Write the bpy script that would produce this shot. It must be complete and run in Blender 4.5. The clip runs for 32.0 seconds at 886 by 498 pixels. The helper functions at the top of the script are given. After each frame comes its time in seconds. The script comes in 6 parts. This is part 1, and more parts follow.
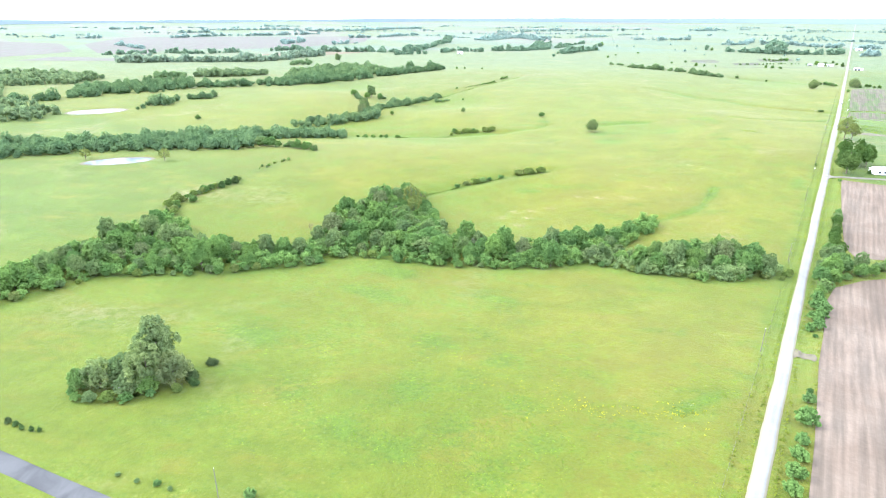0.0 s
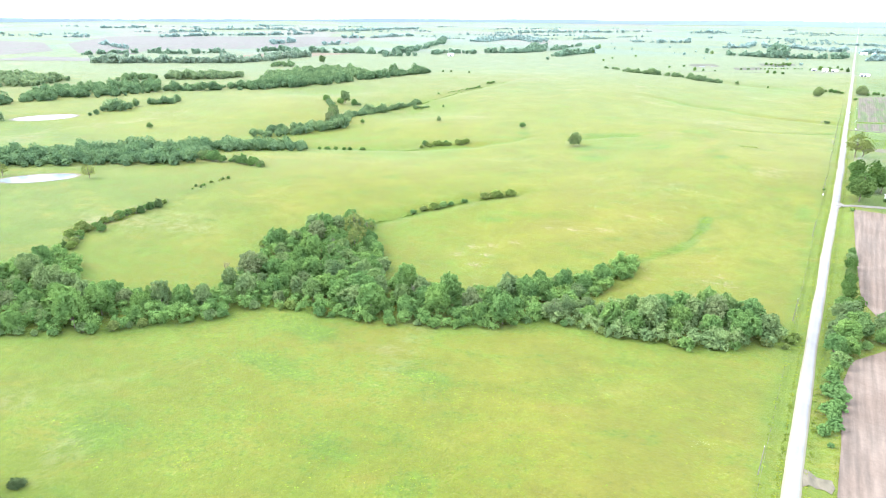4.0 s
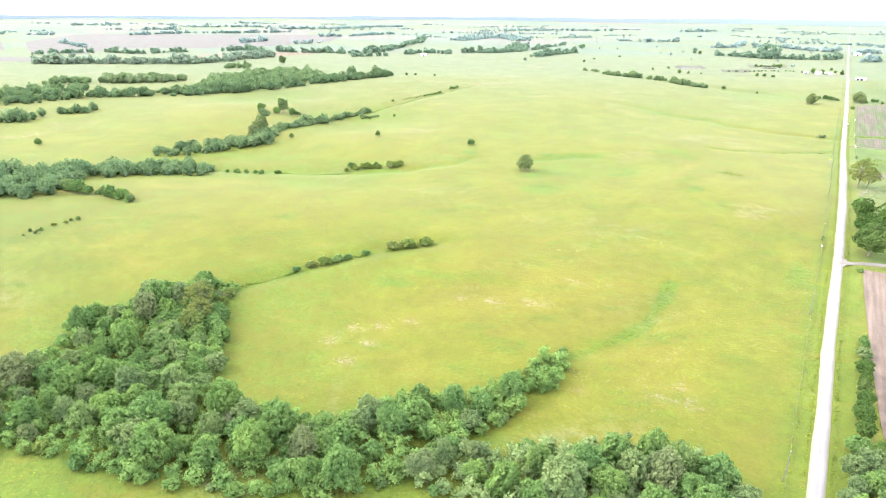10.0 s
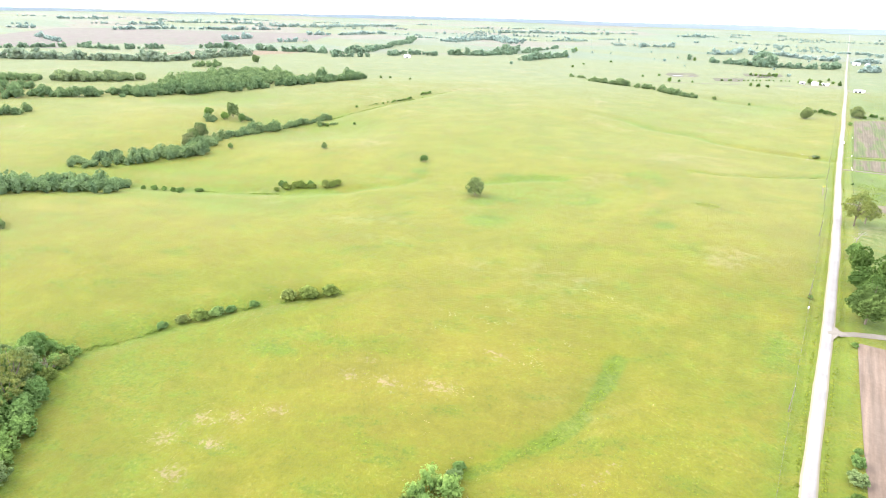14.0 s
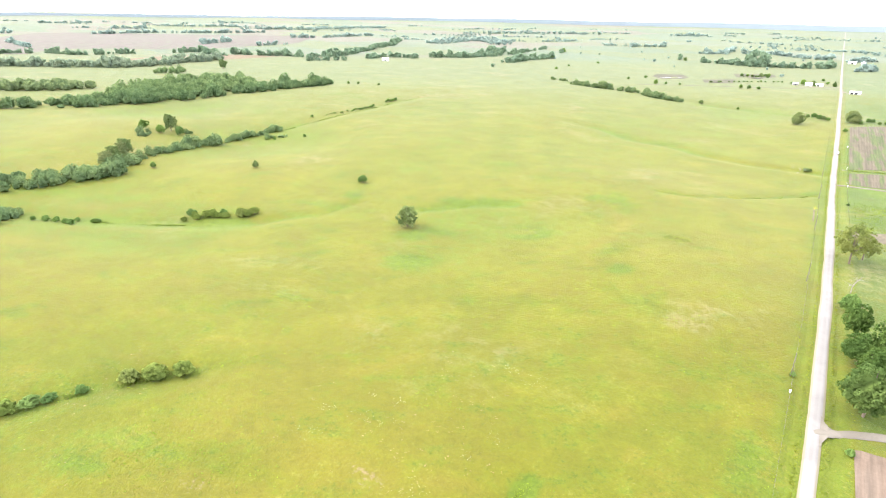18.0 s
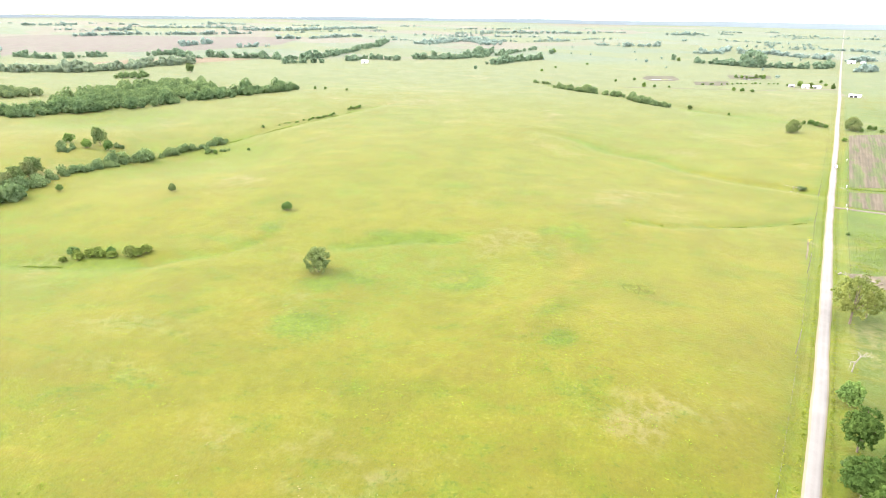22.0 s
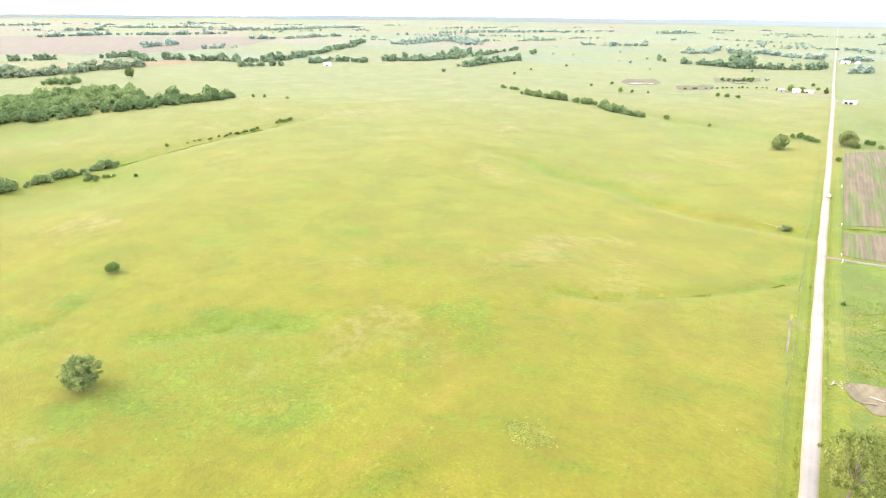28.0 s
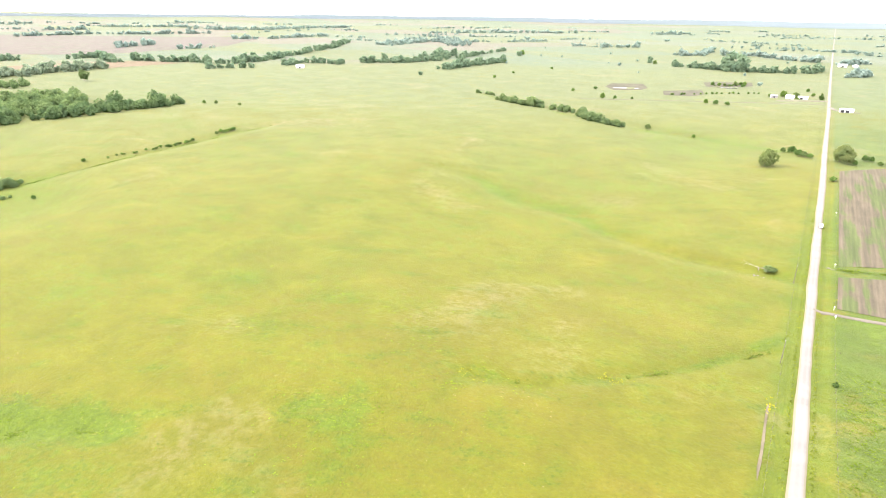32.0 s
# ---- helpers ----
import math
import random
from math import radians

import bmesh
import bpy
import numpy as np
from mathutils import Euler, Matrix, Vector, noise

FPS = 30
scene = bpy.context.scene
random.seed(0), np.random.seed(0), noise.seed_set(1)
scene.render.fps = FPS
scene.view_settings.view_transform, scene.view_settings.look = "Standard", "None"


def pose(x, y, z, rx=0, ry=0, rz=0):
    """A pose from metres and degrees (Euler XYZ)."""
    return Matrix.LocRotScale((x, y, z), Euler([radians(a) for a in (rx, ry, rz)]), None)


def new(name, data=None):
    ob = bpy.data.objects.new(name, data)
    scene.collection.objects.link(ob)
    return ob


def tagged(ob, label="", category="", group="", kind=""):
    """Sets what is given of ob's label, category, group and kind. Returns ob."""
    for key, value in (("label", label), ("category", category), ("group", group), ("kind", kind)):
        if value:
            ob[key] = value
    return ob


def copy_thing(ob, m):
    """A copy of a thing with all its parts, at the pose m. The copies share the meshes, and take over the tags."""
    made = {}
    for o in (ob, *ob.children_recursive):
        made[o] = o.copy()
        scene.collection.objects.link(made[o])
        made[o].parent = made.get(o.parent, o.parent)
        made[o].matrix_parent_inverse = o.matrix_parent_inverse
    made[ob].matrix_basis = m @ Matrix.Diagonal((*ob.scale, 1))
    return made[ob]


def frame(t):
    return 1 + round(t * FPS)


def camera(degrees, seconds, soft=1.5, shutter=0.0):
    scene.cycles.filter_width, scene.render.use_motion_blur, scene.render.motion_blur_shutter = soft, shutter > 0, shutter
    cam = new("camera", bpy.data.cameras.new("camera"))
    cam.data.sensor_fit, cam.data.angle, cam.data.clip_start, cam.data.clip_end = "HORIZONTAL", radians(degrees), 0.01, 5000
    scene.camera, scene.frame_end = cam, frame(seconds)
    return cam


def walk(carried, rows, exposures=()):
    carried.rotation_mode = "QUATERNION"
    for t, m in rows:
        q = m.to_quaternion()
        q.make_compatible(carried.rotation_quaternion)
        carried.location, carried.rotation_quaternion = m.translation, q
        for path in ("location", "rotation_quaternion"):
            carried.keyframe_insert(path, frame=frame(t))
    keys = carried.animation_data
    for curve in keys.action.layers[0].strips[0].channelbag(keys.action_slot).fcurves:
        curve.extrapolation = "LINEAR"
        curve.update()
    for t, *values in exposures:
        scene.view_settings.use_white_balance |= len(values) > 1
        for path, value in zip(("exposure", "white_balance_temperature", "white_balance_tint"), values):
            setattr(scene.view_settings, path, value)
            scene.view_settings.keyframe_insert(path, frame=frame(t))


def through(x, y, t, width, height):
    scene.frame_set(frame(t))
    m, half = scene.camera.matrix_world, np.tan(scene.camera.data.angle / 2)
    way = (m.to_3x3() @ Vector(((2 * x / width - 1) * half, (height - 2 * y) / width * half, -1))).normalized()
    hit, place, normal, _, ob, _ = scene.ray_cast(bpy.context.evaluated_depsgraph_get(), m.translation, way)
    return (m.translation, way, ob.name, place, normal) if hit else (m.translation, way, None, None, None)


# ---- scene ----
cam = camera(71.94, 32.0, soft=1.0)

# seconds, x, y, z, heading to the left of the gravel road, downward tilt, lean
PATH = [
    (0, -4.15, 0.00, 97.49, 32.09, 21.23, 0.06),
    (0.5, -5.15, 7.48, 97.53, 32.32, 21.26, -0.01),
    (1, -6.13, 14.96, 97.57, 32.50, 21.26, 0.08),
    (1.5, -7.02, 22.44, 97.61, 32.55, 21.19, 0.30),
    (2, -7.82, 29.95, 97.65, 32.53, 21.18, 0.55),
    (2.5, -8.54, 37.52, 97.69, 32.43, 21.17, 0.57),
    (3, -9.18, 45.16, 97.72, 32.35, 21.18, 0.57),
    (3.5, -9.79, 52.88, 97.76, 32.25, 21.19, 0.49),
    (5.5, -11.94, 84.26, 97.94, 31.88, 21.23, 0.42),
    (6, -12.49, 92.22, 98.01, 31.85, 21.21, 0.53),
    (6.5, -13.05, 100.22, 98.08, 31.84, 21.22, 0.52),
    (7, -13.63, 108.25, 98.15, 31.77, 21.26, 0.51),
    (7.5, -14.23, 116.28, 98.24, 31.71, 21.25, 0.53),
    (8, -14.86, 124.30, 98.33, 31.65, 21.29, 0.55),
    (8.5, -15.50, 132.33, 98.43, 31.60, 21.31, 0.60),
    (9, -16.13, 140.36, 98.53, 31.58, 21.36, 0.57),
    (9.5, -16.74, 148.41, 98.64, 31.49, 21.39, 0.52),
    (10, -17.28, 156.45, 98.75, 31.47, 21.41, 0.54),
    (10.5, -17.73, 164.51, 98.87, 31.52, 21.40, 0.58),
    (11, -18.04, 172.59, 98.98, 31.54, 21.41, 0.50),
    (11.5, -18.19, 180.67, 99.10, 31.50, 21.39, 0.63),
    (12, -18.16, 188.76, 99.20, 31.48, 21.40, 0.91),
    (12.5, -17.94, 196.84, 99.31, 31.40, 21.35, 1.22),
    (13, -17.59, 204.90, 99.41, 31.34, 21.36, 1.43),
    (13.5, -17.15, 212.94, 99.50, 31.20, 21.38, 1.67),
    (14, -16.70, 220.96, 99.59, 31.15, 21.39, 1.67),
    (14.5, -16.29, 228.99, 99.68, 31.09, 21.40, 1.54),
    (16.5, -15.25, 261.39, 100.01, 31.06, 21.31, 1.24),
    (17, -15.14, 269.55, 100.09, 31.09, 21.33, 1.11),
    (17.5, -15.08, 277.71, 100.17, 31.05, 21.30, 1.14),
    (18, -15.05, 285.86, 100.25, 31.04, 21.32, 1.13),
    (18.5, -15.04, 293.98, 100.33, 31.01, 21.31, 1.08),
    (19, -15.04, 302.08, 100.41, 30.99, 21.33, 1.04),
    (19.5, -15.01, 310.15, 100.50, 30.91, 21.33, 1.07),
    (20, -14.98, 318.16, 100.59, 30.84, 21.37, 1.04),
    (20.5, -14.95, 326.17, 100.69, 30.76, 21.35, 0.96),
    (21, -14.92, 334.18, 100.80, 30.80, 21.35, 0.90),
    (21.5, -14.88, 342.24, 100.91, 30.89, 21.35, 0.83),
    (22, -14.84, 350.32, 101.03, 31.03, 21.34, 0.83),
    (22.5, -14.79, 358.42, 101.15, 31.03, 21.35, 0.78),
    (23, -14.73, 366.51, 101.26, 31.02, 21.35, 0.79),
    (23.5, -14.66, 374.60, 101.38, 31.00, 21.37, 0.80),
    (24, -14.60, 382.68, 101.50, 30.97, 21.39, 0.75),
    (24.5, -14.56, 390.75, 101.61, 30.92, 21.40, 0.76),
    (25, -14.54, 398.80, 101.72, 30.86, 21.44, 0.72),
    (25.5, -14.54, 406.83, 101.83, 30.79, 21.43, 0.71),
    (27.5, -14.57, 438.87, 102.22, 30.65, 21.47, 0.65),
    (28, -14.51, 446.98, 102.30, 30.66, 21.47, 0.66),
    (28.5, -14.40, 455.11, 102.38, 30.70, 21.46, 0.70),
    (29, -14.25, 463.26, 102.45, 30.71, 21.46, 0.75),
    (29.5, -14.07, 471.39, 102.53, 30.70, 21.46, 0.87),
    (30, -13.85, 479.52, 102.59, 30.70, 21.48, 0.89),
    (30.5, -13.60, 487.65, 102.66, 30.64, 21.49, 0.89),
    (31, -13.34, 495.77, 102.73, 30.55, 21.49, 0.91),
    (31.5, -13.06, 503.89, 102.79, 30.52, 21.48, 0.90),
    (32, -12.77, 512.00, 102.86, 30.45, 21.49, 0.86),
]
walk(cam, [(t, pose(x, y, z, 90 - tilt, 0, heading) @ pose(0, 0, 0, 0, 0, lean)) for t, x, y, z, heading, tilt, lean in PATH],
     exposures=[(0, 1.98, 5600, 9), (6, 2.03, 5750, 13), (9, 2.04, 6030, 16), (13, 1.95, 6280, 16), (20, 1.89, 6680, 15), (32, 1.89, 6980, 16)])

# ---------------------------------------------------------------- sky, sun
world = bpy.data.worlds.new("sky")
scene.world = world
world.use_nodes = True
wn, wl = world.node_tree.nodes, world.node_tree.links
SUN_UP, SUN_TURN = radians(38), radians(250)
sky = wn.new("ShaderNodeTexSky")
sky.sky_type, sky.sun_disc = "NISHITA", False
sky.sun_elevation, sky.sun_rotation = SUN_UP, SUN_TURN
sky.air_density, sky.dust_density, sky.ozone_density = 1.0, 4.0, 1.0
coord, lift = wn.new("ShaderNodeTexCoord"), wn.new("ShaderNodeMapping")
lift.inputs["Location"].default_value = (0, 0, 0.03)
wl.new(coord.outputs["Generated"], lift.inputs["Vector"])
wl.new(lift.outputs["Vector"], sky.inputs["Vector"])
# a thin white overcast over the whole dome
veil = wn.new("ShaderNodeMixRGB")
veil.inputs[0].default_value, veil.inputs[2].default_value = 0.75, (11.0, 11.3, 11.7, 1)
wl.new(sky.outputs["Color"], veil.inputs[1])
wl.new(veil.outputs["Color"], wn["Background"].inputs["Color"])
wn["Background"].inputs["Strength"].default_value = 0.142

sun = new("sun", bpy.data.lights.new("sun", "SUN"))
sun.data.energy, sun.data.angle, sun.data.color = 1.5, radians(22), (1.0, 0.97, 0.91)
sun.rotation_euler = (radians(90) - SUN_UP, 0, radians(180) - SUN_TURN)

# ---------------------------------------------------------------- materials


def mat(name, rough=0.9, metal=0.0, base=(0.5, 0.5, 0.5)):
    m = bpy.data.materials.new(name)
    m.use_nodes = True
    b = m.node_tree.nodes["Principled BSDF"]
    b.inputs["Roughness"].default_value, b.inputs["Metallic"].default_value = rough, metal
    b.inputs["Base Color"].default_value = (*base, 1)
    b.inputs["Specular IOR Level"].default_value = 0.2
    return m, m.node_tree.nodes, m.node_tree.links, b


def noise_of(n, l, scale, detail=3.0, warp=0.0, rough=0.55, source="Object", stretch=None):
    c = n.new("ShaderNodeTexCoord")
    t = n.new("ShaderNodeTexNoise")
    t.inputs["Scale"].default_value, t.inputs["Detail"].default_value = scale, detail
    t.inputs["Distortion"].default_value, t.inputs["Roughness"].default_value = warp, rough
    out = c.outputs[source]
    if stretch:
        mp = n.new("ShaderNodeMapping")
        mp.vector_type = "TEXTURE"
        mp.inputs["Scale"].default_value = stretch[:3]
        mp.inputs["Rotation"].default_value = (0, 0, radians(stretch[3]))
        l.new(out, mp.inputs["Vector"])
        out = mp.outputs["Vector"]
    l.new(out, t.inputs["Vector"])
    return t.outputs["Fac"]


def band(n, l, value, lo, hi, a=0.0, b=1.0):
    r = n.new("ShaderNodeMapRange")
    r.interpolation_type = "SMOOTHSTEP"
    for i, v in ((1, lo), (2, hi), (3, a), (4, b)):
        r.inputs[i].default_value = v
    l.new(value, r.inputs[0])
    return r.outputs[0]


def mix(n, l, fac, a, b, mode="MIX"):
    m = n.new("ShaderNodeMixRGB")
    m.blend_type = mode
    for i, v in ((0, fac), (1, a), (2, b)):
        if isinstance(v, (int, float)):
            m.inputs[i].default_value = v
        elif isinstance(v, tuple):
            m.inputs[i].default_value = (*v, 1)
        else:
            l.new(v, m.inputs[i])
    return m.outputs[0]


def maths(n, l, op, a, b=0.0):
    m = n.new("ShaderNodeMath")
    m.operation = op
    for i, v in ((0, a), (1, b)):
        if isinstance(v, (int, float)):
            m.inputs[i].default_value = v
        else:
            l.new(v, m.inputs[i])
    return m.outputs[0]


def bump(n, l, b, value, dist, strength=1.0):
    k = n.new("ShaderNodeBump")
    k.inputs["Distance"].default_value, k.inputs["Strength"].default_value = dist, strength
    l.new(value, k.inputs["Height"])
    l.new(k.outputs["Normal"], b.inputs["Normal"])


def place(n, l):
    c, s = n.new("ShaderNodeTexCoord"), n.new("ShaderNodeSeparateXYZ")
    l.new(c.outputs["Object"], s.inputs[0])
    return s.outputs[0], s.outputs[1]


def grass_material():
    m, n, l, b = mat("pasture_grass", 0.95)
    x, y = place(n, l)
    big = noise_of(n, l, 0.009, 4, 0.5)
    mid = noise_of(n, l, 0.036, 6, 0.3, 0.6)
    fine = noise_of(n, l, 0.22, 6, 0.2, 0.7)
    grain = noise_of(n, l, 1.1, 5, 0.2, 0.75)
    swath = noise_of(n, l, 0.085, 6, 0.35, 0.68, "Object", (2.2, 1.0, 1.0, 24))
    col = mix(n, l, band(n, l, big, 0.35, 0.65), YELLOW_GREEN, MID_GREEN)
    col = mix(n, l, band(n, l, mid, 0.48, 0.30, 0, 0.4), col, STRAW_GREEN)
    # greener sward round the stock pond, in the south pasture and on the far side of the gravel road
    west = maths(n, l, "MULTIPLY", band(n, l, x, -250, -345), band(n, l, y, 400, 330))
    east = maths(n, l, "MULTIPLY", band(n, l, x, 9, 12), band(n, l, y, 440, 455))
    col = mix(n, l, maths(n, l, "MULTIPLY", west, 0.55), col, SHADE_GREEN)
    col = mix(n, l, maths(n, l, "MULTIPLY", east, 0.8), col, SHADE_GREEN)
    col = mix(n, l, band(n, l, y, 210, 110, 0, 0.35), col, LUSH_GREEN)
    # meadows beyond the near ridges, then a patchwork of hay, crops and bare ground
    # painted haze: farther ground mixes to paler, bluer tones
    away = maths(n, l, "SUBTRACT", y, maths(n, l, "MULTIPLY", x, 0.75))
    col = mix(n, l, band(n, l, away, 750, 1700, 0, 0.8), col, HAZED_GREEN)
    c, v = n.new("ShaderNodeTexCoord"), n.new("ShaderNodeTexVoronoi")
    mp = n.new("ShaderNodeMapping")
    mp.inputs["Scale"].default_value, mp.inputs["Rotation"].default_value = (0.6, 1.0, 0.0), (0, 0, 0.5)
    l.new(c.outputs["Object"], mp.inputs["Vector"])
    l.new(mp.outputs["Vector"], v.inputs["Vector"])
    v.distance, v.inputs["Scale"].default_value, v.inputs["Randomness"].default_value = "CHEBYCHEV", 0.0042, 0.8
    s = n.new("ShaderNodeSeparateXYZ")
    l.new(v.outputs["Color"], s.inputs[0])
    plot = mix(n, l, band(n, l, s.outputs[0], 0.3, 0.5), HAZED_HAY, HAZED_GREEN)
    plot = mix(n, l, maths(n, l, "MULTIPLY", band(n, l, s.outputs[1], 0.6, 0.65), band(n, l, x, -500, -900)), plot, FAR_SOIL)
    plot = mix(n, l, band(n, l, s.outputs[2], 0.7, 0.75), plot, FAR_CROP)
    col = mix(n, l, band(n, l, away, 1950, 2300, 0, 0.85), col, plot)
    # a green mown strip along the gravel road
    off = maths(n, l, "ABSOLUTE", maths(n, l, "SUBTRACT", x, maths(n, l, "ADD", maths(n, l, "MULTIPLY", y, 0.0072), -2.7)))
    edge = maths(n, l, "ADD", off, maths(n, l, "MULTIPLY", maths(n, l, "SUBTRACT", mid, 0.5), 9))
    col = mix(n, l, maths(n, l, "MULTIPLY", band(n, l, edge, 12, 6, 0, 0.5), band(n, l, y, 1000, 850)), col, LUSH_GREEN)
    # lush grass in wet draws and hollows, dry grass on the crowns of the swells
    damp = n.new("ShaderNodeAttribute")
    damp.attribute_name = "damp"
    loose = maths(n, l, "ADD", maths(n, l, "MULTIPLY", maths(n, l, "SUBTRACT", mid, 0.5), 0.55), maths(n, l, "MULTIPLY", maths(n, l, "SUBTRACT", fine, 0.5), 0.6))
    wet = maths(n, l, "ADD", damp.outputs["Fac"], loose)
    tuft = noise_of(n, l, 0.75, 4, 0.4, 0.7)
    col = mix(n, l, band(n, l, wet, 0.54, 0.82, 0, 0.8), col, LUSH_GREEN)
    col = mix(n, l, band(n, l, wet, 0.46, 0.20, 0, 0.7), col, STRAW_GREEN)
    # dry pinkish seed heads in drifts, and weedy green swaths stretched across the camera's view
    dry = maths(n, l, "MULTIPLY", band(n, l, noise_of(n, l, 0.014, 5, 0.6), 0.56, 0.70), band(n, l, fine, 0.40, 0.60))
    seed = n.new("ShaderNodeAttribute")
    seed.attribute_name = "seed"
    heads = maths(n, l, "ADD", seed.outputs["Fac"], maths(n, l, "ADD", maths(n, l, "MULTIPLY", maths(n, l, "SUBTRACT", tuft, 0.5), 1.9), maths(n, l, "MULTIPLY", maths(n, l, "SUBTRACT", fine, 0.5), 0.7)))
    col = mix(n, l, maths(n, l, "MULTIPLY", dry, 0.4), col, SEED_PINK)
    heads = band(n, l, heads, 0.44, 0.78, 0, 0.6)
    weedy = maths(n, l, "MULTIPLY", band(n, l, maths(n, l, "ADD", swath, maths(n, l, "MULTIPLY", maths(n, l, "SUBTRACT", fine, 0.5), 0.35)), 0.50, 0.68), band(n, l, y, 1300, 900))
    col = mix(n, l, maths(n, l, "MULTIPLY", weedy, 0.42), col, LUSH_GREEN)
    col = mix(n, l, band(n, l, swath, 0.48, 0.32, 0, 0.6), col, STRAW_GREEN)
    # single weeds and coarse tussocks, thick in the weedy parts and thin elsewhere
    thick = maths(n, l, "MAXIMUM", weedy, band(n, l, wet, 0.52, 0.70))
    bar = maths(n, l, "ADD", tuft, maths(n, l, "MULTIPLY", thick, 0.11))
    col = mix(n, l, band(n, l, bar, 0.58, 0.70, 0, 0.55), col, WEED_GREEN)
    col = mix(n, l, heads, col, SEED_PINK)
    pale = noise_of(n, l, 0.95, 3, 0.3, 0.6)
    col = mix(n, l, band(n, l, maths(n, l, "ADD", pale, maths(n, l, "MULTIPLY", maths(n, l, "SUBTRACT", mid, 0.5), 0.3)), 0.60, 0.70, 0, 0.55), col, PALE_TUFT)
    col = mix(n, l, 0.9, col, mix(n, l, band(n, l, mid, 0.32, 0.68), (0.86, 0.92, 0.80), (1.13, 1.10, 1.12)), "MULTIPLY")
    col = mix(n, l, 0.9, col, mix(n, l, fine, (0.64, 0.66, 0.60), (1.34, 1.32, 1.34)), "MULTIPLY")
    col = mix(n, l, 0.75, col, mix(n, l, grain, (0.52, 0.57, 0.47), (1.48, 1.43, 1.43)), "MULTIPLY")
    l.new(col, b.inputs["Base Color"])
    # bluish sheen on grass seen along the ground, put in for distance haze
    b.inputs["Sheen Weight"].default_value, b.inputs["Sheen Roughness"].default_value = 0.045, 0.35
    b.inputs["Sheen Tint"].default_value = (0.72, 0.92, 1.0, 1)
    bump(n, l, b, mix(n, l, 0.5, mix(n, l, 0.5, fine, tuft), grain), 0.95, 0.9)
    return m


PALE_TUFT = (0.135, 0.132, 0.026)
YELLOW_GREEN, MID_GREEN, LUSH_GREEN = (0.099, 0.100, 0.0080), (0.088, 0.097, 0.0072), (0.067, 0.105, 0.0085)
STRAW_GREEN, SHADE_GREEN, SEED_PINK = (0.114, 0.101, 0.0125), (0.052, 0.083, 0.012), (0.190, 0.140, 0.095)
# the two far meadow tones carry a pale haze in their colour
HAZED_GREEN, HAZED_HAY, WEED_GREEN = (0.086, 0.103, 0.056), (0.094, 0.109, 0.086), (0.050, 0.076, 0.0085)
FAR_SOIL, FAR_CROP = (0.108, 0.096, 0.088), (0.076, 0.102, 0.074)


def soil_material(name, a, c, rows_deg, spacing, patch=None):
    m, n, l, b = mat(name, 0.97)
    co, mp, wv = n.new("ShaderNodeTexCoord"), n.new("ShaderNodeMapping"), n.new("ShaderNodeTexWave")
    mp.inputs["Rotation"].default_value = (0, 0, radians(rows_deg))
    l.new(co.outputs["Object"], mp.inputs["Vector"])
    l.new(mp.outputs["Vector"], wv.inputs["Vector"])
    wv.inputs["Scale"].default_value, wv.inputs["Distortion"].default_value = 0.314 / spacing, 0.8
    wv.inputs["Detail"].default_value, wv.inputs["Detail Scale"].default_value = 3, 0.2
    blot, fine = noise_of(n, l, 0.05, 5, 0.5), noise_of(n, l, 0.9, 5, 0.4, 0.7)
    # long streaks that the plough and the wheels leave
    streak = noise_of(n, l, 0.42, 4, 0.1, 0.65, "Object", (1, 26, 1, rows_deg))
    col = mix(n, l, band(n, l, blot, 0.35, 0.65), a, c)
    if patch:
        row_green = noise_of(n, l, 0.16, 3, 0.3, 0.5, "Object", (1, 16, 1, rows_deg))
        col = mix(n, l, band(n, l, maths(n, l, "ADD", row_green, maths(n, l, "MULTIPLY", blot, 0.35)), 0.66, 0.78, 0, 0.9), col, patch)
    col = mix(n, l, 0.22, col, mix(n, l, wv.outputs["Fac"], (0.7, 0.68, 0.66), (1.3, 1.3, 1.3)), "MULTIPLY")
    col = mix(n, l, 0.75, col, mix(n, l, band(n, l, streak, 0.3, 0.7), (0.72, 0.74, 0.74), (1.26, 1.24, 1.22)), "MULTIPLY")
    col = mix(n, l, 0.8, col, mix(n, l, fine, (0.7, 0.7, 0.68), (1.3, 1.28, 1.26)), "MULTIPLY")
    l.new(col, b.inputs["Base Color"])
    bump(n, l, b, mix(n, l, 0.6, wv.outputs["Fac"], fine), 0.22, 0.7)
    return m


def gravel_material(name, a, c, tracks=True):
    m, n, l, b = mat(name, 0.95)
    fine, blot = noise_of(n, l, 2.5, 6, 0.2, 0.75), noise_of(n, l, 0.09, 4, 0.8)
    col = mix(n, l, band(n, l, blot, 0.35, 0.65), a, c)
    if tracks:
        u = n.new("ShaderNodeTexCoord")
        s = n.new("ShaderNodeSeparateXYZ")
        l.new(u.outputs["UV"], s.inputs[0])
        side = maths(n, l, "ABSOLUTE", maths(n, l, "SUBTRACT", s.outputs[0], 0.5))
        wheel = maths(n, l, "MULTIPLY", band(n, l, side, 0.08, 0.15), band(n, l, side, 0.33, 0.24))
        col = mix(n, l, maths(n, l, "MULTIPLY", wheel, 0.3), col, (0.196, 0.188, 0.178))
        col = mix(n, l, band(n, l, maths(n, l, "ADD", side, maths(n, l, "MULTIPLY", fine, 0.12)), 0.46, 0.54, 0, 0.7), col, (0.165, 0.142, 0.08))
    col = mix(n, l, 0.7, col, mix(n, l, fine, (0.78, 0.78, 0.78), (1.18, 1.18, 1.18)), "MULTIPLY")
    l.new(col, b.inputs["Base Color"])
    bump(n, l, b, fine, 0.06, 0.6)
    return m


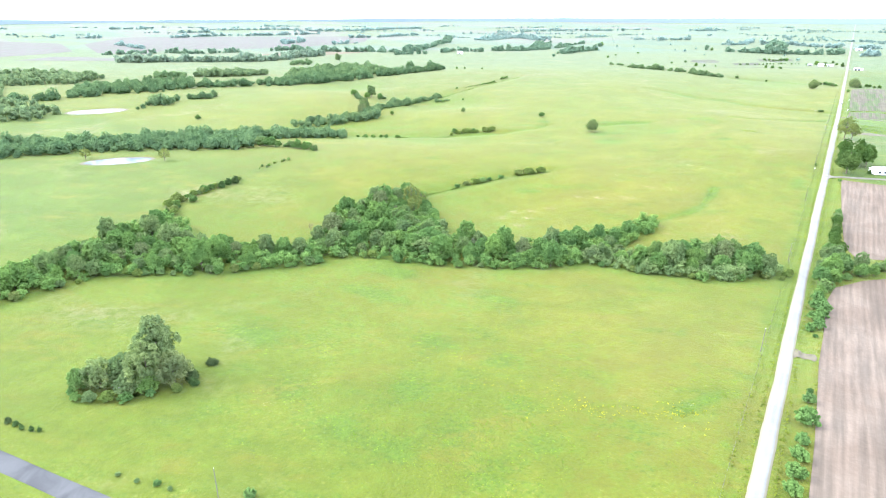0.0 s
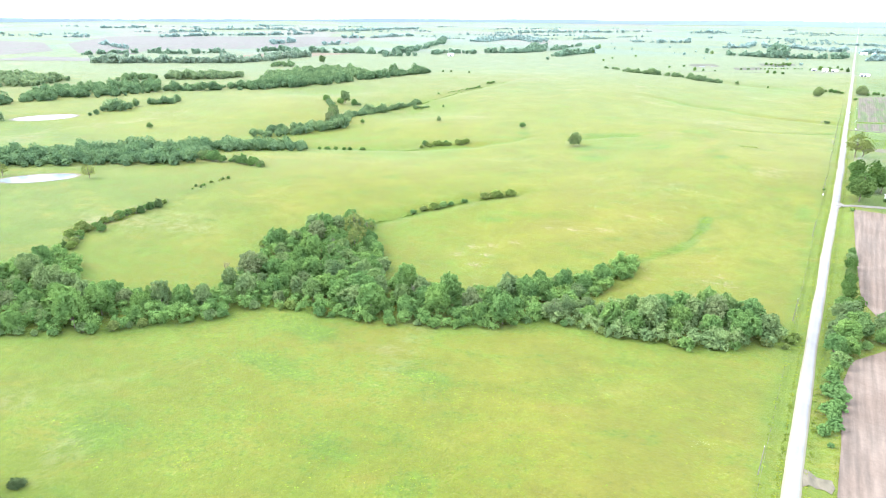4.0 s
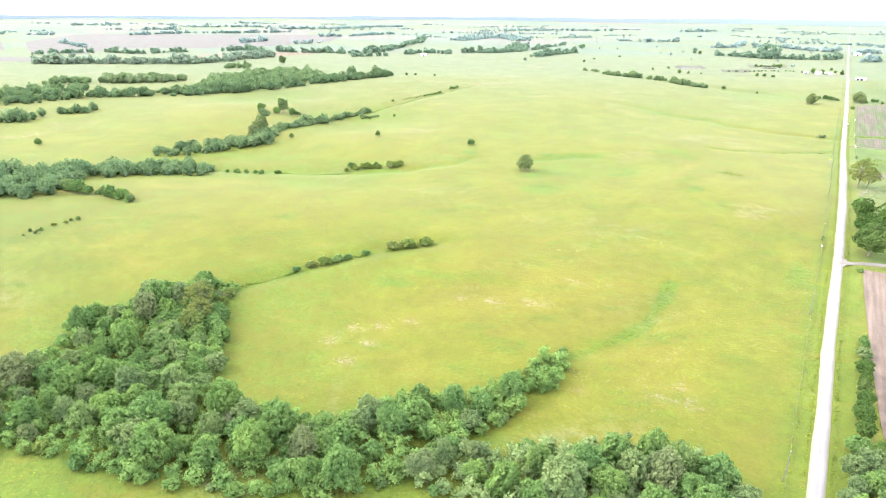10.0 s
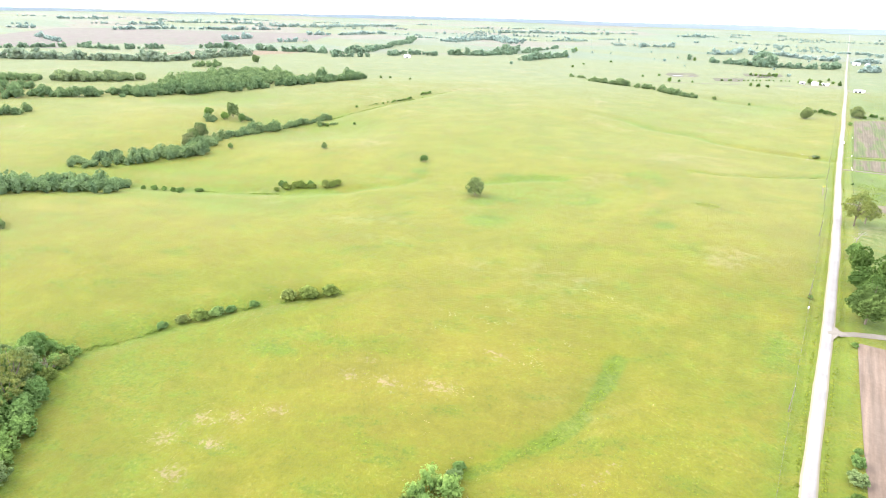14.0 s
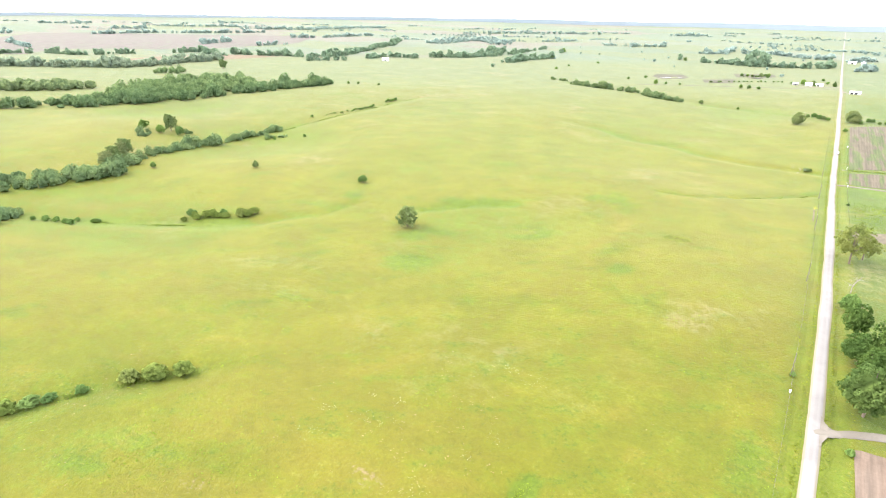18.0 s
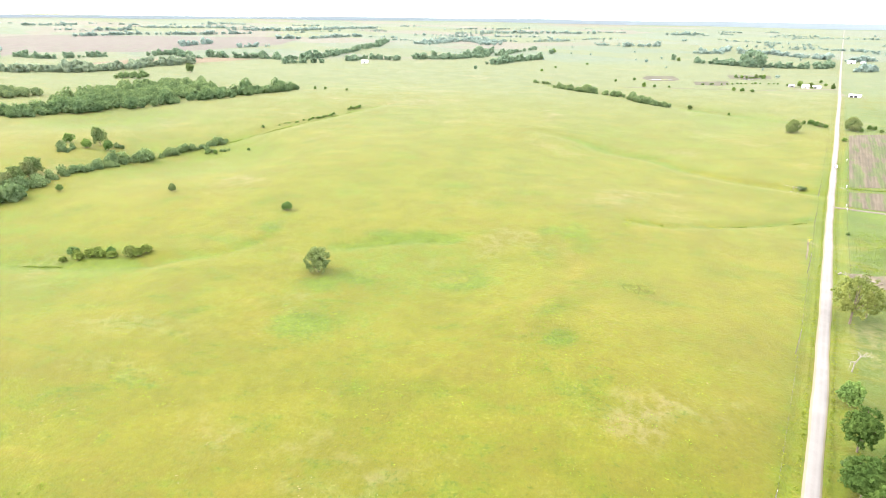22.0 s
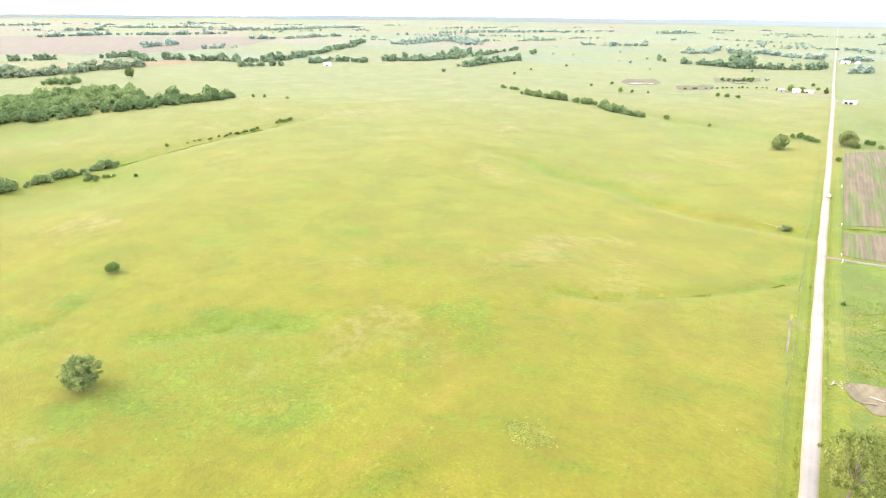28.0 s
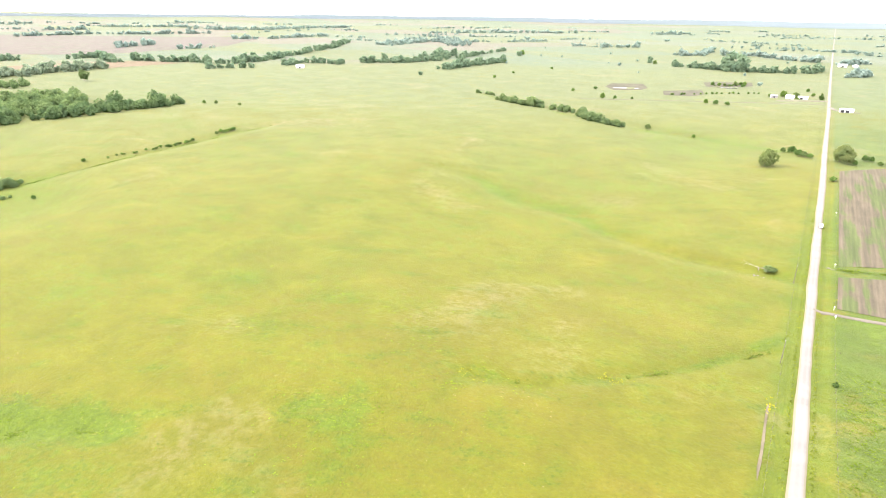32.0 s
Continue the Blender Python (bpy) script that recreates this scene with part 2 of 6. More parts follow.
def leaf_material(name, dark, light, third, through=0.32, lit=(1.12, 1.18, 0.85), vary=1.0):
    m = bpy.data.materials.new(name)
    m.use_nodes = True
    n, l = m.node_tree.nodes, m.node_tree.links
    n.remove(n["Principled BSDF"])
    info, geo = n.new("ShaderNodeObjectInfo"), n.new("ShaderNodeNewGeometry")
    col = mix(n, l, info.outputs["Random"], dark, light)
    odd = maths(n, l, "FRACT", maths(n, l, "MULTIPLY", info.outputs["Random"], 7.31))
    col = mix(n, l, band(n, l, odd, 0.6, 0.95, 0, 0.85), col, third)
    col = mix(n, l, vary, col, mix(n, l, geo.outputs["Random Per Island"], (0.82, 0.84, 0.80), (1.20, 1.17, 1.16)), "MULTIPLY")
    col = mix(n, l, 0.8, col, mix(n, l, band(n, l, noise_of(n, l, 0.11, 2), 0.34, 0.66), (0.72, 0.78, 0.78), (1.30, 1.22, 1.14)), "MULTIPLY")
    col = mix(n, l, 0.7, col, mix(n, l, noise_of(n, l, 0.7, 3), (0.74, 0.76, 0.7), (1.26, 1.24, 1.2)), "MULTIPLY")
    d, t, mx = n.new("ShaderNodeBsdfDiffuse"), n.new("ShaderNodeBsdfTranslucent"), n.new("ShaderNodeMixShader")
    l.new(col, d.inputs["Color"])
    l.new(mix(n, l, 1.0, col, lit, "MULTIPLY"), t.inputs["Color"])
    mx.inputs[0].default_value = through
    l.new(d.outputs[0], mx.inputs[1])
    l.new(t.outputs[0], mx.inputs[2])
    l.new(mx.outputs[0], n["Material Output"].inputs["Surface"])
    return m


def plain_material(name, base, rough=0.7, metal=0.0, grain=2.0, amount=0.5, stain=(0.5, 0.48, 0.45)):
    m, n, l, b = mat(name, rough, metal)
    col = mix(n, l, band(n, l, noise_of(n, l, grain * 0.2, 4, 0.8), 0.45, 0.75, 0, amount), base, tuple(v * s for v, s in zip(base, stain)))
    col = mix(n, l, 0.6, col, mix(n, l, noise_of(n, l, grain * 4, 4), (0.8, 0.8, 0.8), (1.2, 1.2, 1.2)), "MULTIPLY")
    l.new(col, b.inputs["Base Color"])
    return m


GRASS = grass_material()
SOIL = soil_material("ploughed_soil", (0.108, 0.080, 0.060), (0.130, 0.100, 0.077), 0.3, 2.2)
STRIPED = soil_material("half_green_crop_soil", (0.078, 0.067, 0.047), (0.094, 0.080, 0.057), 0.5, 2.0, (0.058, 0.080, 0.026))
RED_SOIL = soil_material("reddish_far_soil", (0.088, 0.076, 0.068), (0.110, 0.096, 0.088), 30, 9, (0.088, 0.098, 0.070))
STUBBLE = soil_material("orange_stubble", (0.112, 0.086, 0.055), (0.126, 0.100, 0.066), 40, 9)
DIRT = soil_material("bare_dirt", (0.100, 0.086, 0.058), (0.120, 0.104, 0.072), 20, 2.5)
MUD = soil_material("trampled_mud", (0.058, 0.056, 0.040), (0.080, 0.077, 0.053), 50, 3)
GRAVEL = gravel_material("limestone_gravel", (0.152, 0.146, 0.136), (0.182, 0.175, 0.164))
DRIVE = gravel_material("driveway_gravel", (0.122, 0.109, 0.088), (0.150, 0.136, 0.113), False)
ASPHALT = gravel_material("worn_asphalt", (0.052, 0.051, 0.052), (0.080, 0.078, 0.078), False)
LEAF = leaf_material("tree_leaf", (0.106, 0.184, 0.064), (0.150, 0.234, 0.068), (0.160, 0.212, 0.094))
PALE_LEAF = leaf_material("pale_willow_leaf", (0.122, 0.178, 0.080), (0.145, 0.198, 0.084), (0.155, 0.182, 0.090))
YELLOW_LEAF = leaf_material("olive_sparse_leaf", (0.172, 0.202, 0.070), (0.192, 0.218, 0.076), (0.20, 0.21, 0.09), 0.5)
LIGHT_LEAF = leaf_material("light_bush_leaf", (0.165, 0.220, 0.062), (0.188, 0.238, 0.068), (0.195, 0.228, 0.082), 0.42)
DARK_LEAF = leaf_material("dark_shade_leaf", (0.070, 0.120, 0.034), (0.095, 0.150, 0.040), (0.10, 0.145, 0.050))
CEDAR_LEAF = leaf_material("cedar_leaf", (0.055, 0.092, 0.032), (0.068, 0.108, 0.036), (0.06, 0.08, 0.035), 0.15)
# tree belts: bluer than near leaves, with some haze in the colour
BELT_LEAF = leaf_material("belt_tree_hazed_leaf", (0.120, 0.184, 0.098), (0.156, 0.220, 0.112), (0.170, 0.220, 0.124), 0.5, (1.1, 1.15, 0.9), 0.8)
# far woods: leaves made paler and bluer, haze put into their colour
FAR_LEAF = leaf_material("hazed_tree_leaf", (0.165, 0.24, 0.175), (0.20, 0.27, 0.195), (0.215, 0.27, 0.21), 0.5, (1.05, 1.1, 0.95), 0.5)
# farthest trees: pale blue haze is painted into the leaf colour
HAZED_LEAF = leaf_material("haze_tinted_leaf", (0.22, 0.300, 0.290), (0.25, 0.325, 0.31), (0.25, 0.315, 0.31), 0.5, (1.0, 1.05, 1.0), 0.3)
WEED = leaf_material("green_weed_leaf", (0.122, 0.160, 0.024), (0.140, 0.168, 0.026), (0.150, 0.168, 0.030), 0.5, (1.1, 1.15, 0.8), 0.5)
STRAW = leaf_material("pale_dry_stems", (0.20, 0.165, 0.10), (0.235, 0.195, 0.13), (0.25, 0.190, 0.135), 0.5, (1.05, 1.0, 0.9), 0.4)
LUSH = leaf_material("lush_draw_grass", (0.110, 0.165, 0.024), (0.128, 0.178, 0.027), (0.12, 0.176, 0.033), 0.5)
WILLOW = leaf_material("sage_green_leaf", (0.158, 0.210, 0.095), (0.182, 0.23, 0.105), (0.19, 0.22, 0.11), 0.5)
DITCH = leaf_material("rank_ditch_grass", (0.085, 0.130, 0.030), (0.105, 0.145, 0.032), (0.12, 0.14, 0.045))
FLOWER = leaf_material("yellow_flower", (0.24, 0.22, 0.02), (0.28, 0.25, 0.03), (0.22, 0.22, 0.03))
BLOOM = leaf_material("white_flower_heads", (0.28, 0.27, 0.22), (0.34, 0.33, 0.28), (0.26, 0.25, 0.18))
SAGE = leaf_material("grey_green_weed", (0.22, 0.255, 0.075), (0.25, 0.27, 0.095), (0.27, 0.27, 0.12), 0.5, (1.1, 1.15, 0.8), 0.5)
BARK = plain_material("bark", (0.16, 0.13, 0.10), 0.95, 0, 1.5)
DEADWOOD = plain_material("bleached_dead_wood", (0.24, 0.22, 0.195), 0.9, 0, 1.5)
POLE_WOOD = plain_material("weathered_pole_wood", (0.15, 0.135, 0.115), 0.9, 0, 1.5)
POST_WOOD = plain_material("fence_post_wood", (0.13, 0.115, 0.095), 0.9, 0, 3)
WIRE = plain_material("galvanised_wire", (0.18, 0.17, 0.16), 0.7, 0.3, 3)
WHITE = plain_material("white_siding", (0.78, 0.78, 0.76), 0.6, 0, 1.0, 0.2, (0.85, 0.84, 0.82))
WHITE_ROOF = plain_material("white_metal_roof", (0.74, 0.76, 0.78), 0.45, 0.1, 0.8, 0.3, (0.85, 0.85, 0.85))
GREY_ROOF = plain_material("grey_shingle_roof", (0.30, 0.30, 0.31), 0.9, 0, 1.5)
DARK = plain_material("dark_opening", (0.035, 0.035, 0.04), 0.6, 0, 1.0)
RED_PAINT = plain_material("dull_red_paint", (0.30, 0.09, 0.06), 0.7, 0, 1.0)
CAR_WHITE = plain_material("white_car_paint", (0.75, 0.75, 0.76), 0.25, 0, 0.5, 0.1, (0.9, 0.9, 0.9))
TYRE = plain_material("tyre_rubber", (0.03, 0.03, 0.03), 0.9, 0, 3)
RIM = plain_material("steel_rim", (0.5, 0.5, 0.52), 0.35, 0.9, 3)
LAMP_CLEAR = plain_material("headlight_glass", (0.7, 0.72, 0.75), 0.15, 0.2, 3)
LAMP_RED = plain_material("tail_light_red", (0.45, 0.03, 0.03), 0.3, 0, 3)
ROCK = plain_material("pale_limestone_rubble", (0.20, 0.185, 0.165), 0.95, 0, 0.8)
TIN = plain_material("rusty_grey_tin", (0.38, 0.36, 0.38), 0.55, 0.5, 0.8, 0.6, (0.6, 0.45, 0.38))


def water_material():
    m, n, l, b = mat("pond_water", 0.08, 0.0, (0.20, 0.21, 0.18))
    b.inputs["IOR"].default_value = 1.12
    l.new(mix(n, l, noise_of(n, l, 0.06, 3, 1.0), (0.105, 0.120, 0.128), (0.125, 0.140, 0.146)), b.inputs["Base Color"])
    bump(n, l, b, noise_of(n, l, 1.2, 3), 0.02, 0.3)
    return m


WATER = water_material()

# ---------------------------------------------------------------- the lie of the land
# x, y, reach and rise of each swell or hollow
HILLS = [(-100, 600, 80, 7.5), (-200, 200, 120, -9.9), (-350, 950, 120, 6.9), (-400, 650, 55, -5.2), (-400, 450, 55, -9.3), (-50, 500, 55, 5.9), (-250, 700, 80, 4.5), (-650, 200, 180, -4.5), (-650, 1300, 260, 4.3), (50, 300, 80, -6.0), (0, 150, 55, 4.5), (-600, 700, 55, -5.5), (50, 1300, 80, 4.6), (-250, 400, 80, 3.1), (0, 1000, 55, 5.1), (-100, 1100, 55, -3.2), (-550, 600, 55, 5.0), (-450, 150, 55, -3.1), (50, 750, 55, -2.9), (-500, 900, 80, 4.3), (-250, 850, 55, 3.8), (0, 0, 55, 2.2), (-450, 650, 55, -6.4), (100, 550, 80, 2.9)]
# smaller rises and dips between them
KNOLLS = [(-140, 740, 160, -1.3), (-295, 460, 45, -5.9), (-420, 870, 70, -2.4), (-175, 275, 70, -2.6), (20, 900, 160, -1.6), (-350, 345, 70, 2.4), (-700, 420, 160, -1.0), (-340, 572, 45, 2.0), (-700, 980, 160, 1.3), (-115, 392, 45, 2.5), (-138, 550, 45, -2.4), (-150, 100, 110, 0.8), (-115, 662, 45, 1.7), (-35, 1010, 60, -2.6), (-182, 325, 45, -2.4), (-70, 302, 45, -1.5), (-150, 1145, 110, 1.5), (-590, 375, 110, -2.3), (-205, 870, 110, -1.8), (-250, 640, 45, -1.6), (-408, 550, 45, -1.6), (-498, 550, 45, 1.5)]
# ponds: x, y, half length, half width, turn, water level
PONDS = [(-446, 250, 24, 11, 50, -6.2), (-704, 383, 30, 18, 60, -7.4), (-249, 1434, 22, 6, 25, -0.9), (-127, 1538, 17, 5, 15, -1.6)]


def smooth(a, b, v):
    t = np.clip((v - a) / (b - a), 0, 1)
    return t * t * (3 - 2 * t)


def road_x(y):
    return -2.7 + 0.0072 * y - 0.003 * np.maximum(0, y - 850)


# shallow gullies worn into the pasture: line, half width, depth
GULLIES = [([(-219, 302), (-209, 320), (-197, 344), (-182, 366), (-169, 378), (-161, 385)], 6, 1.3), ([(-421, 437), (-333, 461), (-291, 478), (-254, 496)], 10, 1.8), ([(-448, 701), (-437, 763), (-431, 838), (-425, 907)], 9, 1.8),
           ([(-222, 864), (-187, 857), (-150, 834), (-117, 832), (-89, 811.4), (-53.9, 800.5), (-6.1, 801)], 8, 1.6), ([(-83.3, 646.9), (-65.5, 652.7), (-49.8, 671.7), (-30.9, 692.3), (-8, 725)], 4, 0.9), ([(-73.6, 329.3), (-61.4, 340.7), (-56.1, 359.6), (-56.8, 381), (-57.7, 393.6)], 4, 0.7),
           ([(-189, 549), (-175, 561), (-164, 573), (-149, 577)], 6, 0.9), ([(-251, 499), (-231, 515), (-227, 538)], 6, 0.9), ([(-344, 1207), (-272, 1178), (-201, 1129), (-99.8, 1114.1)], 12, 1.5)]


def reach_of(line, x, y):
    """How far points lie from a line of points."""
    near = np.full(x.shape, 1e9)
    for (ax, ay), (bx, by) in zip(line, line[1:]):
        t = np.clip(((x - ax) * (bx - ax) + (y - ay) * (by - ay)) / ((bx - ax) ** 2 + (by - ay) ** 2), 0, 1)
        near = np.minimum(near, np.hypot(x - ax - (bx - ax) * t, y - ay - (by - ay) * t))
    return near


def swell(x, y):
    z = -2.0 + sum(h * np.exp(-((x - a) ** 2 + (y - b) ** 2) / (2 * s * s)) for a, b, s, h in HILLS + KNOLLS)
    d = np.hypot(x + 10, y - 250)
    f = np.clip((d - 1500) / 3400, 0, 0.93)
    return z + f * f * 35 + smooth(1100, 1900, d) * 5 * np.sin(x / 310 + 0.6 * np.sin(y / 420)) * np.sin(y / 270 + 1.3 + 0.5 * np.sin(x / 500))


def height(x, y):
    """The ground's height, with the road's bed, ditches and the pond basins cut into it."""
    x, y = np.asarray(x, float), np.asarray(y, float)
    rx = road_x(y)
    d = np.abs(x - rx)
    z = swell(x, y)
    near = 1 - smooth(3, 14, d)
    z = z * (1 - near) + swell(rx, y) * near
    for line, wide, deep in GULLIES:
        z = z - deep * np.exp(-(reach_of(line, x, y) / wide) ** 2)
    z = z - 0.55 * np.exp(-((d - 4.6) / 1.1) ** 2) - 0.25 * (1 - smooth(2.2, 3.0, d))
    for px, py, a, b, turn, level in PONDS:
        c, s = math.cos(radians(turn)), math.sin(radians(turn))
        u, v = (x - px) * c + (y - py) * s, -(x - px) * s + (y - py) * c
        e = np.hypot(u / a, v / b)
        z = np.where(e < 1.8, z + (level + (e - 1) * 1.2 - z) * (1 - smooth(1.0, 1.8, e)), z)
    return z


def level_at(x, y):
    return float(height(x, y))


def fast_mesh(name, verts, faces, material, uv=None, flat=True):
    """A mesh from arrays of corners and of triangles or quads."""
    verts, faces = np.asarray(verts, np.float32), np.asarray(faces, np.int32)
    k = faces.shape[1]
    me = bpy.data.meshes.new(name)
    me.vertices.add(len(verts))
    me.vertices.foreach_set("co", verts.ravel())
    me.loops.add(faces.size)
    me.loops.foreach_set("vertex_index", faces.ravel())
    me.polygons.add(len(faces))
    me.polygons.foreach_set("loop_start", np.arange(0, faces.size, k, dtype=np.int32))
    me.update(calc_edges=True)
    me.polygons.foreach_set("use_smooth", np.full(len(faces), not flat))
    if uv is not None:
        layer = me.uv_layers.new(name="UVMap")
        layer.data.foreach_set("uv", np.asarray(uv, np.float32)[faces.ravel()].ravel())
    me.materials.append(material)
    me.validate()
    return me


def part(name, bm, material, parent=None, label=""):
    """Links a bmesh or a mesh as one object under a thing."""
    if isinstance(bm, bmesh.types.BMesh):
        me = bpy.data.meshes.new(name)
        bm.to_mesh(me)
        bm.free()
        me.materials.append(material)
    else:
        me = bm
    ob = new(name, me)
    ob.parent = parent
    return tagged(ob, label)


def grid_faces(nx, ny):
    i = np.arange(nx * ny).reshape(ny, nx)
    return np.stack([i[:-1, :-1], i[:-1, 1:], i[1:, 1:], i[1:, :-1]], -1).reshape(-1, 4)


def steps(*runs):
    out = []
    for a, b, d in runs:
        out += list(np.arange(a, b - 1e-6, d))
    return np.array(out + [runs[-1][1]])


gx = steps((-5600, -2600, 120), (-2600, -1400, 40), (-1400, -760, 16), (-760, -270, 7), (-270, -12, 2.7), (-12, 18, 1.2), (18, 90, 6), (90, 300, 21), (300, 1500, 60), (1500, 5600, 164))
gy = steps((-900, 0, 60), (0, 60, 12), (60, 820, 3.2), (820, 1300, 8), (1300, 1700, 16), (1700, 2600, 30), (2600, 5800, 80))
GX, GY = np.meshgrid(gx, gy)
# grassy draws: lines of points and a width
DRAWS = [([(-73.6, 329.3), (-70, 333), (-65.4, 341), (-60, 350.4), (-56.5, 361), (-56, 372), (-55, 381), (-56, 394)], 3.2, 2.2), ([(-209, 320), (-197, 342), (-182, 366), (-169, 378), (-149, 399)], 4, 1.0),
         ([(-83.3, 646.9), (-65.5, 652.7), (-49.8, 671.7), (-30.9, 692.3), (-4.7, 739.1)], 2.5, 1.2), ([(-421, 437), (-333, 461), (-291, 478), (-254, 496)], 6, 1.0),
         ([(-251, 499), (-231, 515), (-227, 538), (-241, 565)], 5, 1.2), ([(-189, 549), (-175, 561), (-164, 573), (-149, 577)], 5, 1.6),
         ([(-222, 864), (-187, 857), (-150, 834), (-117, 832), (-89, 811.4)], 4.5, 1.3), ([(-67.1, 802.9), (-53.9, 800.5), (-22, 801.5), (-6.1, 801)], 3.5, 1.0), ([(-448, 707), (-437, 763), (-431, 838), (-425, 907)], 5, 1.0),
         ([(-389, 1239), (-294, 1174), (-177, 1113), (-99.8, 1114.1), (-56.4, 1096), (0.5, 1074.2)], 5, 1.0), ([(-336, 261), (-334, 297)], 3, 1.0),
         ([(-50, 461.1), (-39.1, 459.3), (-28, 457.3)], 2.5, 1.0), ([(-21.9, 148.5), (-19, 155.6), (-13, 165.6)], 2.5, 1.2), ([(-43.8, 139.5), (-35.9, 143.5), (-29.9, 145.5)], 2, 1.0)]
# weedy green patches: x, y, reach along x and y
LUSH_SOUTH = [(-94, 124, 8, 6), (-104, 154, 9, 5), (-153, 178, 12, 5), (-103, 198, 10, 4), (-76, 153, 8, 6), (-18, 160, 4, 8), (-24, 150, 5, 5), (-81, 98, 8, 6), (-56, 102, 8, 8), (-60, 131, 9, 8), (-124, 107, 9, 6),
              (-163, 127, 12, 7), (-72, 113, 10, 9), (-98, 99, 7, 6), (-155, 203, 12, 5), (-48, 118, 8, 9)]
LUSH_MIDDLE = [(-146, 356, 14, 5), (-156, 345, 10, 4), (-130, 361, 12, 4), (-116, 364, 10, 4), (-88, 472, 8, 6), (-71, 513, 8, 7), (-153, 489, 10, 5), (-171, 434, 14, 6), (-259, 347, 14, 7), (-102, 323, 5, 3), (-94, 408, 6, 3),
               (-151, 481, 10, 6), (-112, 462, 9, 6), (-170, 513, 8, 5), (-68, 495, 8, 8), (-47, 485, 7, 10), (-22, 468, 7, 12), (-13, 428, 4, 12), (-87, 516, 6, 9), (-80, 527, 6, 8), (-69, 514, 6, 8), (-119, 539, 9, 6)]
LUSH_NORTH = [(-176, 569, 10, 4), (-158, 579, 12, 5), (-238, 551, 9, 6), (-247, 527, 14, 4), (-108, 608, 6, 8), (-95, 608, 5, 8), (-183, 572, 8, 5), (-114, 608, 6, 10), (-103, 601, 5, 9), (-105, 623, 5, 7), (-145, 670, 14, 6),
              (-153, 638, 9, 9), (-264, 831, 16, 10), (-325, 661, 20, 6), (-260, 712, 16, 6), (-78, 652, 5, 3), (-118, 674, 8, 6), (-106, 656, 4, 8), (-84, 639, 3, 8), (-160, 524, 10, 4), (-189, 661, 14, 8), (-99, 615, 4, 8), (-90, 598, 4, 9), (-120, 541, 8, 9), (-76, 536, 7, 6), (-98, 575, 5, 8)]
LUSH_SPOTS = LUSH_SOUTH + LUSH_MIDDLE + LUSH_NORTH
# drier patches: x, y, reach along x and y
SEED_PATCHES = [(-152, 299, 6, 6), (-150, 309, 6, 4), (-141, 315, 6, 4), (-133, 323, 6, 3.5), (-138, 291, 6, 5), (-138, 304, 5, 4), (-124, 346, 7, 4), (-111, 348, 8, 4), (-99, 353, 8, 4), (-93, 356, 6, 3), (-124, 354, 5, 3), (-89, 376, 7, 3), (-42, 322, 6, 4), (-33, 323, 5, 5),
                (-38, 330, 4, 3), (-64, 313, 4, 3)]
DRY_LINE = [(-50, 316), (-50, 323), (-48.5, 330), (-47.3, 337), (-45, 344), (-42.5, 351)]
DRY = SEED_PATCHES + [(-144, 794, 26, 8), (-128, 821, 24, 7), (-59.1, 799.4, 34, 7), (-39.7, 883.6, 30, 12),
       (-73, 705.1, 24, 9), (-39.6, 728.2, 16, 8), (-61.4, 645.6, 14, 9), (-333, 664, 50, 25), (-520, 700, 60, 30), (-154, 173, 9, 4), (-71, 185, 9, 5), (-118.3, 111.5, 6, 6), (-121, 96, 6, 5), (-233, 125, 12, 5), (-57, 200, 10, 5)]
# pale trodden lines through the grass
TRAILS = [[(-107, 604), (-103, 597.6), (-90, 581), (-84.2, 569.4), (-83.3, 557), (-85.3, 547), (-88.5, 529), (-82, 512)], [(-198, 638), (-193, 620)], [(-165, 614), (-154, 609), (-141, 603), (-138, 601)], [(-153, 569), (-146, 573), (-140, 577)],
          [(-104.2, 652.6), (-85.3, 640), (-78.4, 638.5), (-70.5, 626.3), (-67.6, 613.9)], [(-116.6, 406.7), (-110.8, 415.8), (-102, 429.3)], [(-269, 240), (-275, 261)], [(-259, 229), (-262, 247)]]


# outlines of the woods along the creek
CREEK_WOOD = [(-300, 55), (-268, 72), (-260, 90), (-259, 109), (-257, 127), (-236, 145), (-219, 163), (-202, 180), (-196, 193), (-191, 205), (-178, 213), (-162, 216),
              (-144, 221), (-125, 229), (-111.4, 234.2), (-95.2, 243.4), (-90.3, 253.8), (-83.4, 273.7), (-89.6, 294.1), (-98.9, 289.3), (-112.3, 271.1), (-119.4, 262.8), (-131, 257), (-142, 254),
              (-158, 251), (-171, 260.5), (-196, 279), (-213, 310), (-226, 303), (-235, 275), (-239, 258), (-219, 236), (-216, 215), (-217, 195), (-234, 189), (-245, 179), (-262, 177),
              (-284, 187), (-302, 190), (-303, 162), (-293, 136), (-292, 117), (-284, 98), (-312, 76)]
EAST_WOOD = [(-90.3, 252.7), (-76, 255.7), (-62.7, 255.3), (-50.4, 257.1), (-38.3, 259.8), (-24.1, 267.5), (-11, 280.2), (-10, 288.2), (-16, 292.6), (-24.1, 296), (-36.3, 297.6), (-46.5, 293), (-55.7, 285.3), (-69, 275.4), (-85.4, 271.6)]
SPUR = [(-91.6, 271.6), (-81.3, 271.5), (-76.3, 294), (-71, 311.6), (-72.9, 321.3), (-79, 319.4), (-83.4, 304), (-89.6, 292.1)]


